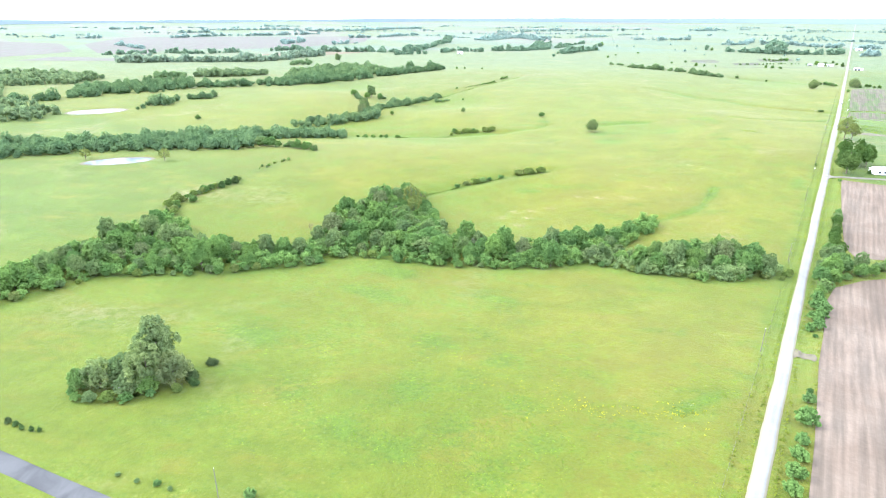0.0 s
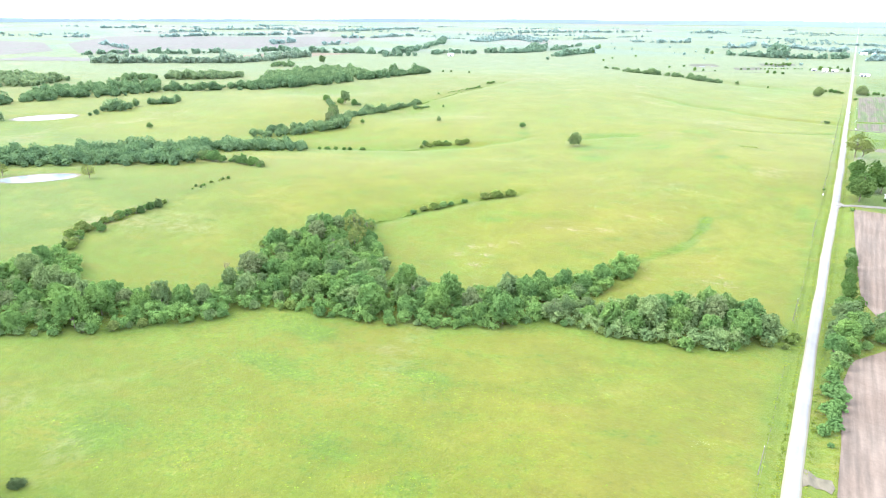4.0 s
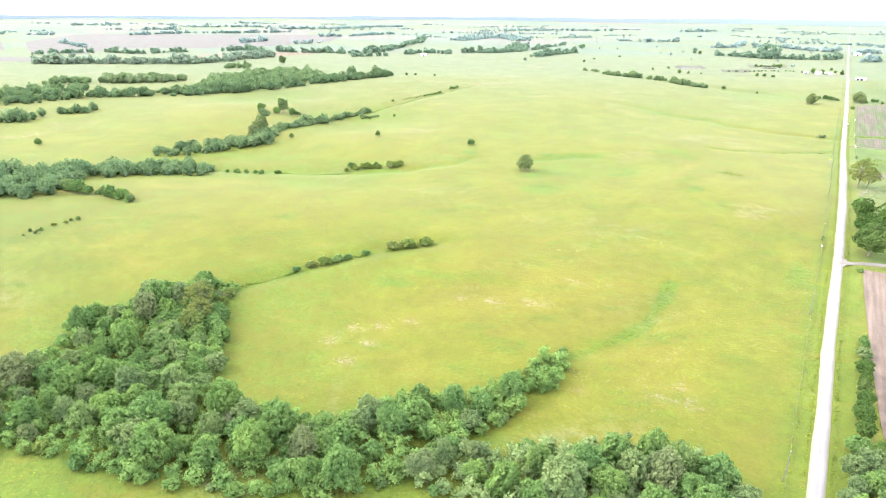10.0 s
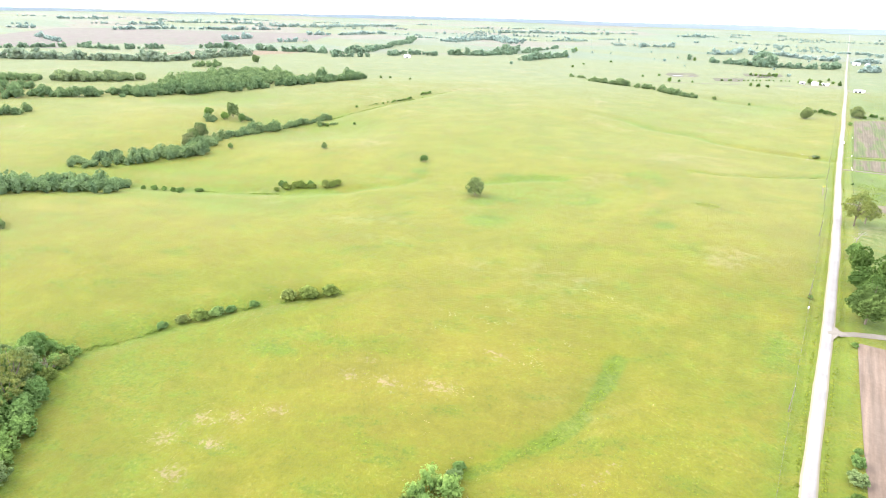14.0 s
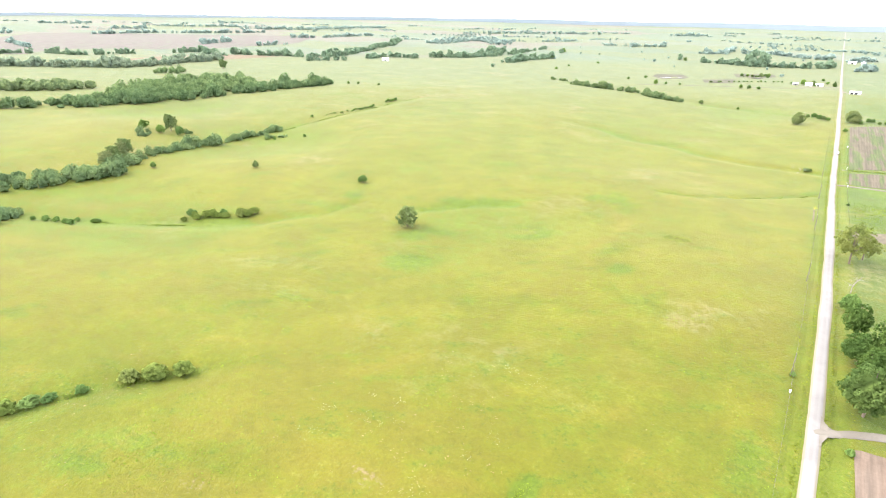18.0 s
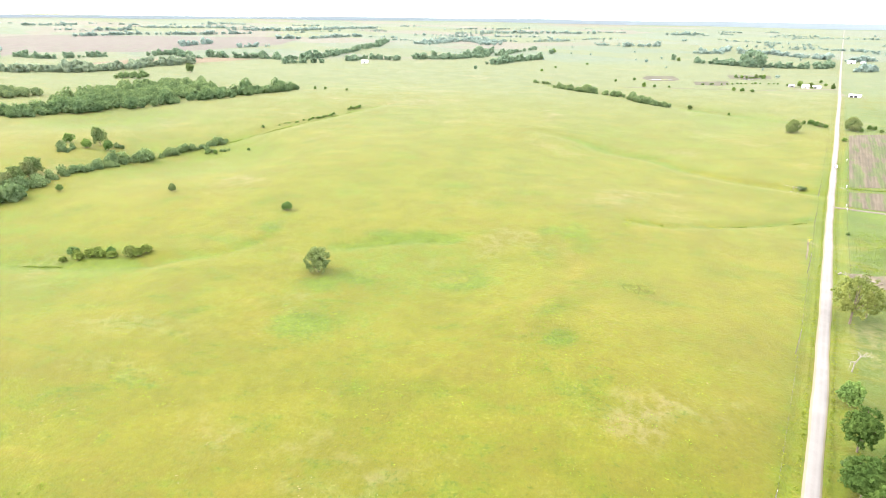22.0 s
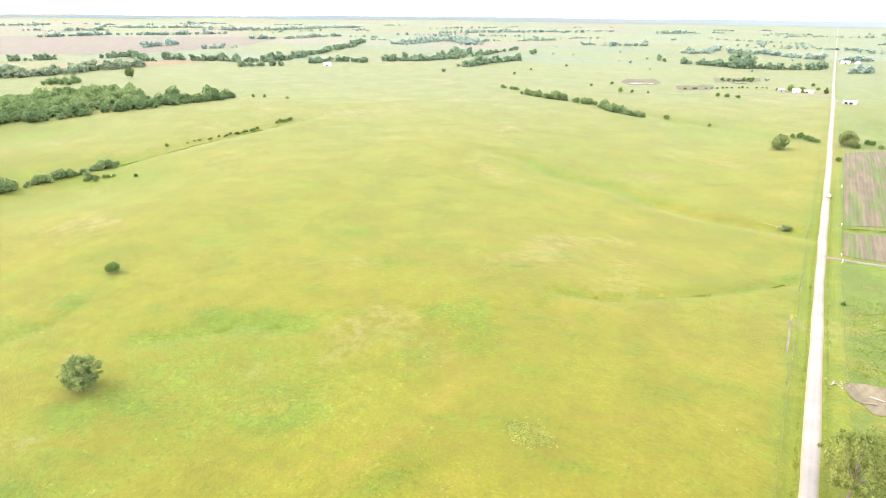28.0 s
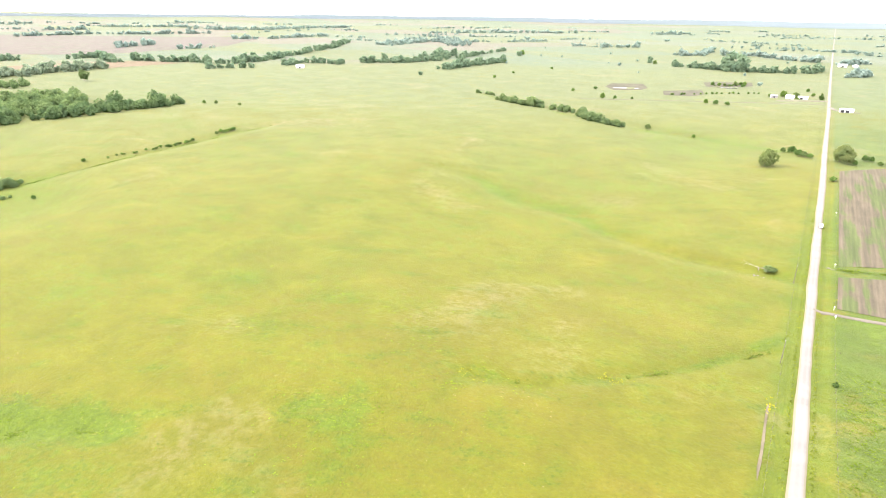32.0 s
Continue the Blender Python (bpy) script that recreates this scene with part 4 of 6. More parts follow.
KINDS = {
    "oak": [broadleaf(11 + i, h, w, 130, 6600, 0.25, LEAF, 0.04, core=0.68, solid=0.26) for i, (h, w) in enumerate(((9.5, 10.0), (11.0, 9.5), (8.5, 9.0), (11.0, 11.0), (8.5, 8.5), (8.0, 9.8)))],
    "pale": [broadleaf(31 + i, h, w, 120, 6000, 0.24, PALE_LEAF, 0.02, core=0.66, solid=0.25) for i, (h, w) in enumerate(((9.5, 9.5), (10.5, 9.5)))],
    "yellow": [broadleaf(35, 13.0, 12.0, 90, 6400, 0.20, YELLOW_LEAF, 0.16, core=0.42, solid=0.05), broadleaf(36, 11.0, 9.5, 70, 4200, 0.20, YELLOW_LEAF, 0.16, core=0.42, solid=0.04)],
    "shade": [broadleaf(101 + i, h, w, 120, 5200, 0.26, DARK_LEAF, 0.1, solid=0.29) for i, (h, w) in enumerate(((11.5, 11.0), (10.5, 9.0), (12.0, 9.5)))],
    "low": [broadleaf(37, 9.5, 10.2, 100, 6000, 0.21, WILLOW, 0.0, core=0.5, solid=0.25)],
    "young": [broadleaf(41 + i, h, w, 80, 3800, 0.22, LEAF, 0.0, core=0.66, solid=0.26) for i, (h, w) in enumerate(((6.2, 6.2), (6.5, 6.0), (5.2, 6.2)))],
    "shrub": [shrub(51 + i, 2.6, 3.4, 1700, LEAF) for i in range(3)],
    "pale_shrub": [shrub(61 + i, 2.6, 3.4, 1700, LIGHT_LEAF) for i in range(2)],
    "cedar": [conifer(71, 6.0, 4.2), conifer(72, 4.5, 4.0)],
    "bare": [bare_tree(91, 10, "bare_tree", BARK, 0.5)],
    "dead": [bare_tree(92, 9, "dead_tree", DEADWOOD, 0.65, 4)],
}
FRESH = {id(o) for row in KINDS.values() for o in row}
turns = random.Random(5)


def plant(kind, x, y, size=1.0, label="", category="tree", group="", tall=1.0, which=None, sink=0.0):
    row = KINDS[kind]
    ob = row[which if which is not None else turns.randrange(len(row))]
    m = Matrix.Translation((x, y, level_at(x, y) - sink)) @ Matrix.Rotation(turns.uniform(0, math.tau), 4, "Z") @ Matrix.Diagonal((size * turns.uniform(0.86, 1.16), size * turns.uniform(0.86, 1.16), size * tall * turns.uniform(0.9, 1.12), 1))
    if id(ob) in FRESH:
        FRESH.discard(id(ob))
        ob.matrix_basis = m
    else:
        s = Vector(ob.scale)
        ob.scale = (1, 1, 1)
        made = copy_thing(ob, m)
        ob.scale = s
        ob = made
    return tagged(ob, label, category, group)


def scatter(rng, poly, gap, edge=0.0):
    """Points inside an outline, no two nearer than gap."""
    xs, ys = [p[0] for p in poly], [p[1] for p in poly]
    got, cells = [], {}
    area = (max(xs) - min(xs)) * (max(ys) - min(ys))
    for _ in range(int(area / gap / gap * 14)):
        x, y = rng.uniform(min(xs), max(xs)), rng.uniform(min(ys), max(ys))
        if not within(poly, x, y):
            continue
        k = (int(x // gap), int(y // gap))
        if any(math.hypot(x - u, y - v) < gap for i in (-1, 0, 1) for j in (-1, 0, 1) for u, v in cells.get((k[0] + i, k[1] + j), ())):
            continue
        cells.setdefault(k, []).append((x, y))
        got.append((x, y))
    return got


def edge_of(poly, x, y):
    best = 1e9
    for (ax, ay), (bx, by) in zip(poly, poly[1:] + poly[:1]):
        t = max(0, min(1, ((x - ax) * (bx - ax) + (y - ay) * (by - ay)) / ((bx - ax) ** 2 + (by - ay) ** 2 + 1e-9)))
        best = min(best, math.hypot(x - ax - (bx - ax) * t, y - ay - (by - ay) * t))
    return best


# ---------------------------------------------------------------- woods along the creek
rng = random.Random(21)


def wood(poly, gap, where, group, sizes=(0.6, 1.12), clear=None):
    for x, y in scatter(rng, poly, gap):
        e = edge_of(poly, x, y)
        if e < 2.9 or (clear and within(clear, x, y) and rng.random() < 0.7):
            continue
        u = rng.random()
        k = rng.uniform(*sizes)
        if u < 0.70:
            plant("oak", x, y, k, "leafy green deciduous tree crowded " + where, "tree", group, 1.2)
        elif u < 0.86:
            plant("pale", x, y, k * 0.95, "grey-green deciduous tree crowded " + where, "tree", group, 1.15)
        else:
            plant("young", x, y, k * 1.05, "young bright-green tree " + where, "tree", group)
    n = len(poly)
    for (ax, ay), (bx, by) in zip(poly, poly[1:] + poly[:1]):
        steps_here = max(1, int(math.hypot(bx - ax, by - ay) / 5.5))
        for i in range(steps_here):
            t = (i + rng.random() * 0.7) / steps_here
            x, y = ax + (bx - ax) * t + rng.gauss(0, 0.8), ay + (by - ay) * t + rng.gauss(0, 0.8)
            if rng.random() < 0.8:
                plant(rng.choice(["shrub", "shrub", "pale_shrub"]), x, y, rng.uniform(0.8, 1.6), "low green shrub at the wood's edge", "shrub", "shrubs at the creek wood's edge")


THICKET = [(-202, 296), (-172, 267), (-163, 253), (-172, 246), (-192, 250), (-206, 266), (-216, 284)]
wood(CREEK_WOOD, 6.9, "in the creek wood", "trees of the creek wood", clear=THICKET)
for x, y in scatter(rng, THICKET, 4.6):
    plant("young", x, y, rng.uniform(0.85, 1.2), "bright-green young tree in a dense thicket of the creek wood", "tree", "trees of the creek wood")
for x, y, k in ((-191, 244, 0.85), (-140, 245, 0.9), (-205, 270, 0.8), (-206, 297, 0.75), (-226, 222, 0.75)):
    plant("bare", x, y, k, "half-bare grey tree standing in the creek wood", "tree", "trees of the creek wood")
for x, y, k in ((-207, 288, 1.15), (-201, 283, 0.95), (-197, 276, 0.75)):
    plant("yellow", x, y, k, "olive-yellow sparse tree at the creek wood's corner", "tree", "trees of the creek wood", 1.05)
wood(EAST_WOOD, 6.6, "in the wood beside the gravel road", "trees of the creek wood")
wood(SPUR, 5.6, "on the wood's narrow spur", "trees of the creek wood", (0.6, 0.85))
for x, y, k in ((-75, 325.4, 1.3), (-75.6, 329.2, 1.1), (-73.9, 321.3, 1.5)):
    plant("shrub", x, y, k, "dark green shrub where the creek wood ends", "shrub")
for x, y, k in ((-7, 284, 1.0), (-6, 289, 0.9), (-8, 278, 0.8)):
    plant("pale_shrub", x, y, k, "pale weedy shrub beside the road ditch", "shrub")

# clump of trees in the south pasture
for x, y, k, t, kind in ((-162, 86, 1.30, 1.25, "low"), (-156, 90, 1.0, 1.15, "low"), (-173, 77, 1.05, 1.0, "low"), (-169, 82, 0.95, 1.0, "pale"), (-166, 92, 1.35, 1.35, "pale"),
                         (-162, 79, 0.75, 0.9, "pale"), (-177, 73, 0.7, 1.0, "oak"), (-159, 83, 0.8, 0.8, "oak")):
    plant(kind, x, y, k, "grey-green cottonwood in a pasture clump", "tree", "trees of the pasture clump", t * 0.98)
for x, y, k in ((-154, 95, 1.0), (-157, 104, 0.85), (-151, 93, 0.7)):
    plant("cedar", x, y, k, "dark bushy cedar beside the pasture clump", "tree", tall=0.75)
for x, y in ((-176, 70), (-172, 69), (-168, 71), (-164, 74), (-160, 77), (-156, 82), (-152, 88), (-179, 75)):
    plant(rng.choice(["shrub", "pale_shrub"]), x, y, rng.uniform(0.8, 1.3), "low shrub under the pasture clump", "shrub", "shrubs of the pasture clump")
bm = bmesh.new()
bmesh.ops.create_grid(bm, x_segments=6, y_segments=3, size=1)
for v in bm.verts:
    v.co = (v.co.x * 2.2, v.co.y * 1.3, 1.6 - abs(v.co.y) * 0.7 + 0.12 * math.sin(v.co.x * 5))
bmesh.ops.solidify(bm, geom=bm.faces[:], thickness=0.08)
hut = new("shed_roof")
hut.location = (-165, 79, level_at(-165, 79))
part("sheet", bm, TIN, hut)
for sx, sy in ((-2, -1.1), (2, -1.1), (-2, 1.1), (2, 1.1)):
    bm = bmesh.new()
    limb(bm, (sx, sy, -0.4), (sx, sy, 1.05), 0.09, 0.08)
    part("post", bm, POST_WOOD, hut)
tagged(hut, "rusty grey tin shed roof hidden in the tree clump", "shed")

# bushes along the paved road
for x, y, k in ((-176, 53.5, 0.7), (-173, 54, 0.6), (-170, 54, 0.6), (-167, 55, 0.5), (-165, 56, 0.45), (-98.3, 68.5, 0.85), (-103.3, 62.6, 0.5), (-125, 58, 0.45), (-120, 60, 0.5), (-116.2, 60.6, 0.4), (-131, 57, 0.4)):
    plant("shrub" if x > -160 else "cedar", x, y, k if x > -160 else k * 0.6, "small dark bush on the paved road's verge", "shrub", "bushes along the paved road")

# row of cedars and bushes on an old fence line
for x, y, k in ((-325, 256, 1.25), (-326, 251, 1.1), (-325, 245, 1.0), (-328, 239, 0.8)):
    plant("cedar", x, y, k, "dark pointed cedar on an old fence line", "tree", "cedars on the fence line")
for x, y, k, kind in ((-324, 212, 2.0, "pale_shrub"), (-321, 204, 1.7, "pale_shrub"), (-317, 218, 1.5, "shrub"), (-311, 196, 1.4, "cedar"), (-327, 227, 0.9, "shrub"), (-326, 233, 1.0, "shrub"), (-333, 312, 0.8, "shrub"), (-333, 291, 0.5, "shrub")):
    plant(kind, x, y, k if kind != "cedar" else 0.7, "rounded bush on an old fence line", "shrub", "bushes on the old fence line")

FENCE_GROWTH = ([(-328, 262), (-329, 236), (-324, 214), (-306, 194)], 3.2, (0.7, 1.5)), ([(-336, 283), (-335, 313)], 4.0, (0.35, 0.7))
for line, gap, size in FENCE_GROWTH:
    for (ax, ay), (bx, by) in zip(line, line[1:]):
        k = max(1, round(math.hypot(bx - ax, by - ay) / gap))
        for i in range(k):
            t = (i + rng.random() * 0.8) / k
            plant(rng.choice(["shrub", "shrub", "pale_shrub"]), ax + (bx - ax) * t + rng.gauss(0, 0.9), ay + (by - ay) * t + rng.gauss(0, 0.9), rng.uniform(*size), "rounded bush on an old fence line", "shrub", "bushes on the old fence line")

# belts of trees farther off
BELT = [(-575, 180), (-529, 207), (-506, 245), (-457, 277), (-387, 319), (-380, 331), (-406, 349), (-416, 365), (-397, 396), (-368, 424), (-379, 441), (-406, 441),
        (-431, 421), (-447, 386), (-475, 353), (-515, 304), (-570, 266), (-610, 225)]

def row(kind, line, gap, size, label, group, jitter=2.0, category="tree"):
    for (ax, ay), (bx, by) in zip(line, line[1:]):
        k = max(1, round(math.hypot(bx - ax, by - ay) / gap))
        for i in range(k):
            t = (i + rng.random() * 0.8) / k
            plant(rng.choice(kind), ax + (bx - ax) * t + rng.gauss(0, jitter), ay + (by - ay) * t + rng.gauss(0, jitter), rng.uniform(*size), label, category, group)


row(["young", "shrub"], [(-423, 339), (-391, 340), (-362, 345), (-333, 344)], 3.6, (0.85, 1.3), "low leafy tree in a pasture hedge", "trees of the pasture hedge", 1.5)
row(["shrub"], [(-377, 442), (-363, 447), (-343, 449)], 7, (0.7, 1.2), "small round bush in a pasture draw", "bushes of the pasture draw", 1.0, "shrub")
row(["shrub"], [(-447, 762), (-440, 795)], 5, (0.4, 0.65), "small bush along a pasture draw", "bushes of the upper draw", 1.0, "shrub")
row(["shrub"], [(-439, 797), (-437, 815), (-435, 832)], 2.6, (0.6, 0.95), "small bush along a pasture draw", "bushes of the upper draw", 1.0, "shrub")
row(["shrub"], [(-452, 693), (-450, 707)], 2.4, (0.9, 1.4), "small bush along a pasture draw", "bushes of the upper draw", 1.2, "shrub")
row(["shrub"], [(-453, 749), (-452, 752)], 3, (0.8, 1.1), "small bush along a pasture draw", "bushes of the upper draw", 0.6, "shrub")
row(["shrub"], [(-437, 857), (-436, 876)], 2.8, (0.9, 1.3), "small bush along a pasture draw", "bushes of the upper draw", 1.0, "shrub")
row(["pale_shrub", "shrub"], [(-299, 483), (-282, 492), (-264, 502)], 2.8, (1.0, 1.7), "weedy pale bush in a pasture swale", "bushes of the swale", 1.2, "shrub")
row(["shrub"], [(-377, 445), (-357, 452), (-333, 461)], 8, (0.8, 1.2), "low bush in a pasture swale", "bushes of the swale", 1.0, "shrub")
for x, y, k, kind, label in ((-178, 522, 1.12, "low", "lone rounded grey-green tree in open pasture"), (-249, 576, 0.85, "young", "lone small tree on the pasture slope"),
                             (-335, 568, 0.75, "young", "lone small tree on the pasture slope"), (-504, 625, 1.3, "pale", "tall rounded grey-green tree beside a pasture draw"), (-455, 550, 1.2, "pale", "wide grey-green tree in a pasture draw"), (-437, 524, 1.1, "pale", "wide grey-green tree in a pasture draw"),
                             (-500, 612, 1.1, "young", "low tree beside a pasture draw"), (-488, 622, 1.2, "young", "low tree beside a pasture draw"), (-520, 610, 1.3, "young", "low tree beside a pasture draw"),
                             (-409, 541, 0.7, "young", "lone small tree on the pasture slope"), (-448, 543, 1.15, "pale", "wide grey-green tree in a pasture draw"), (-441, 532, 1.2, "pale", "wide grey-green tree in a pasture draw"),
                             (-557, 405, 0.9, "young", "lone small bush on a pasture hill"), (-33.7, 1009.2, 0.9, "low", "lower grey-green tree by a far fence line"), (-31.7, 1015.7, 1.35, "low", "tall grey-green tree by a far fence line"),
                             (-906, 1021, 1.6, "pale", "tall lone tree on a far ridge"), (-435, 672, 0.5, "young", "small bush on the pasture slope"), (-428, 675, 0.5, "young", "small bush on the pasture slope"), (-408, 692, 0.4, "young", "small bush on the pasture slope")):
    plant(kind, x, y, k, label, "tree")
plant("yellow", -473, 241, 0.85, "sparse grey-green tree on the pond bank", "tree", which=1)
plant("yellow", -414.6, 267.3, 0.9, "sparse grey-green tree on the pond bank", "tree", which=1)
plant("shrub", -14, 806.5, 1.7, "low green bush beside a fallen tree", "shrub", tall=0.6)
plant("dead", -18.5, 806, 1.5, "fallen bleached tree on weedy ground", "tree", tall=0.32)

# bushes in the grassy draw
for x, y, k, kind in ((-177, 372, 2.1, "pale_shrub"), (-171, 377, 2.3, "pale_shrub"), (-165, 382, 2.0, "pale_shrub"), (-193, 351, 1.7, "shrub"), (-196, 346, 1.9, "pale_shrub"), (-200, 341, 1.5, "pale_shrub"), (-190, 355, 1.3, "shrub"), (-203, 335, 1.2, "shrub"), (-185, 362, 1.2, "shrub")):
    plant(kind, x, y, k, "low green bush in a grassy draw", "shrub", "bushes of the grassy draw", 0.78)

# east of the gravel road: shrubs on the field's edge
for x, y, k in ((5.8, 171, 1.0), (5.6, 159, 1.7), (5.3, 149, 1.1), (5.2, 142, 1.35), (4.9, 135, 1.4), (4.7, 128.5, 1.3), (5, 122, 1.2), (6, 177, 0.6), (4.9, 115, 1.2)):
    plant("shrub", x, y, k, "round green shrub between road and ploughed field", "shrub", "shrubs along the ploughed field")
CREEK_SOUTH_SIDE = [(6, 222, 0.5, "shrub"), (4.4, 228, 1.2, "shrub"), (6.6, 232, 1.3, "shrub"), (6.2, 238, 1.4, "shrub"), (4.8, 240, 1.4, "shrub"), (7, 244.3, 1.4, "shrub"), (7.8, 250.4, 1.5, "shrub"), (5, 252.5, 1.4, "shrub"), (7.2, 257.5, 1.2, "shrub"), (5.4, 262.6, 1.5, "shrub"), (6.1, 266.7, 0.75, "young"), (7.6, 274.7, 1.0, "young"), (5.6, 281.9, 0.72, "oak"), (10.1, 285.7, 0.7, "oak"), (4.7, 292, 0.5, "pale"), (15.1, 292.6, 0.6, "young"), (9.1, 294.8, 0.85, "oak"), (20.1, 300.5, 0.7, "oak"), (5.9, 301, 0.55, "pale"), (14.1, 302.6, 0.75, "oak"), (25, 304.5, 0.75, "young"), (7.5, 306.9, 0.55, "pale")]
CREEK_NORTH_SIDE = [(10.1, 308.8, 0.6, "oak"), (20.1, 309.5, 0.7, "pale"), (13.1, 311.6, 0.7, "oak"), (32, 312, 0.8, "oak"), (27, 312.4, 0.8, "young"), (6.6, 313, 0.6, "pale"), (10.6, 317.8, 0.65, "pale"), (40, 318, 0.9, "oak"), (12.1, 320.7, 0.65, "shade"), (7.7, 323.9, 0.6, "oak"), (50, 326, 0.9, "oak"), (9.3, 330.8, 0.55, "shade"), (62, 334, 0.9, "oak"), (9.1, 338.8, 0.62, "shade"), (76, 342, 0.9, "oak"), (9.5, 346.8, 0.5, "shade"), (9.3, 353.4, 0.52, "shade"), (10, 359.3, 0.4, "shade"), (9.3, 364.3, 0.55, "shade"), (9.6, 376.3, 1.3, "shrub"), (9.7, 383.2, 1.2, "shrub"), (10, 388.1, 0.6, "shrub"), (8.6, 443.3, 0.7, "shrub")]
for x, y, k, kind in CREEK_SOUTH_SIDE + CREEK_NORTH_SIDE:
    plant(kind, x, y, k, "leafy green " + ("shrub" if kind == "shrub" else "tree") + " where the creek meets the road", "shrub" if kind == "shrub" else "tree", "roadside growth at the creek")
# trees by the house
for x, y, k, kind, t in ((11.5, 461.6, 1.25, "shade", 1.0), (14, 479.8, 1.1, "shade", 1.05), (10, 487.9, 0.9, "shade", 1.05), (17.1, 491.9, 1.15, "shade", 1.1), (8.1, 495.9, 0.6, "young", 1.0), (9.4, 504.1, 0.85, "shade", 1.1), (7.6, 524.6, 0.8, "oak", 0.95), (22.1, 484.9, 1.15, "shade", 1.0)):
    plant(kind, x, y, k, "spreading dark-green shade tree on a farmhouse lawn", "tree", "shade trees by the house", t)
plant("yellow", 8.8, 582, 1.25, "sparse yellow-green roadside tree", "tree", tall=1.1, which=0)
plant("yellow", 14, 593, 1.0, "sparse yellow-green tree behind a roadside tree", "tree")
plant("dead", 8.8, 544.5, 1.15, "bleached dead tree with bare forked limbs", "tree")
plant("shrub", -6, 471, 0.55, "small dark bush at a utility pole's foot", "shrub")
plant("cedar", 10.9, 711.6, 0.42, "dark little bush on a pasture fence", "shrub")
for x, y, k, kind in ((9.6, 985, 0.75, "young"), (14.1, 1058.4, 1.1, "low"), (19.2, 1050.7, 0.8, "low"), (23.3, 1051.5, 0.7, "young"), (16.1, 1062.4, 1.4, "low"), (31, 1076.3, 0.7, "young"), (35.1, 1074, 0.7, "young"), (40.3, 1062, 0.6, "young"), (46.3, 1066.4, 0.8, "young"), (60, 1052, 0.9, "oak"),
                      (-25.3, 1079.6, 0.7, "young"), (-19.1, 1081.5, 1.0, "young"), (-9.8, 1065.9, 0.8, "young"), (-13.9, 1068.2, 0.9, "young"), (-5.7, 1063.5, 0.7, "young")):
    plant(kind, x, y, k, "leafy tree on a far cross fence line", "tree", "trees of the far fence line")
# the tree line across the far pasture
for x, y, k in ((-145, 1126, 1.0), (-100.7, 1116.4, 0.5), (-241, 1291, 1.1), (-228, 1301, 0.7), (-209, 1311, 0.5), (-124, 1328, 0.9), (-112.6, 1327.2, 1.0), (-99.8, 1328.4, 0.9), (-281, 1389, 0.8), (-298, 1343, 0.7), (-327, 1956, 1.6), (-595, 1748, 1.2), (-662, 1994, 1.9), (-455, 1666, 0.9), (-455, 1418, 0.8), (-468, 1518, 0.7), (-530, 965, 0.6), (-563, 962, 0.6), (-576, 957, 0.6), (-150, 1557, 0.9), (-108, 1568, 0.9)):
    plant("young", x, y, k, "lone rounded tree in far pasture", "tree", "lone trees of the far pasture")
for x, y, k, kind in ((-47, 1456, 1.1, "oak"), (-63, 1460, 0.8, "young"), (-33, 1462, 1.0, "oak"), (-30, 1449, 0.6, "young"), (-13, 1503, 0.9, "young"), (-3, 1465, 1.5, "cedar"), (-21, 1556, 0.9, "young")):
    plant(kind, x, y, k, "shade tree in a farmstead yard", "tree", "farmstead trees")

# brush and a wind-break round the farm's corral
row(["shrub", "young"], [(-148, 1556), (-127, 1563), (-110, 1599)], 6, (0.8, 1.3), "dark brush along a far corral", "brush of the far corral", 1.5, "shrub")
row(["shrub"], [(-183, 1387), (-157, 1415), (-118, 1455.6), (-73, 1492)], 9, (0.8, 1.2), "low brush along a far barnyard fence", "brush of the far barnyard", 1.0, "shrub")

# ---------------------------------------------------------------- far woods, too many to count
FAR_SETS = []
for seed in range(4):
    r = np.random.default_rng(300 + seed)
    rows_ = np.array([(math.cos(i * 2.4) * 2.6 * r.uniform(0.4, 1), math.sin(i * 2.4) * 2.6 * r.uniform(0.4, 1), r.uniform(3, 7.5), r.uniform(1.9, 2.9)) for i in range(4)] + [(0, 0, 2.2, 3.4)])
    FAR_SETS.append(foliage(r, rows_, 130, 1.2, 0.8, True))
MID_SETS = []
for seed in range(6):
    r = np.random.default_rng(400 + seed)
    w, h = r.uniform(3.4, 5.0), r.uniform(6.0, 8.6)
    rows_ = []
    for i in range(26):
        t, u = i * 2.4 + r.uniform(0, 0.5), 1 - 1.45 * (i + 0.5) / 26
        q, k = math.sqrt(1 - u * u), r.uniform(0.82, 1.04)
        rows_.append((math.cos(t) * q * w * k, math.sin(t) * q * w * k, h * 0.5 + u * h * 0.46 * k, r.uniform(0.6, 1.0)))
    rows_ += [(0, 0, h * 0.55, w * 0.78), (w * 0.3, 0, h * 0.36, w * 0.7), (-w * 0.25, w * 0.2, h * 0.36, w * 0.7), (-w * 0.1, -w * 0.3, h * 0.36, w * 0.7)]
    MID_SETS.append(foliage(r, np.array(rows_), 360, 0.42, 0.8, True, 26))


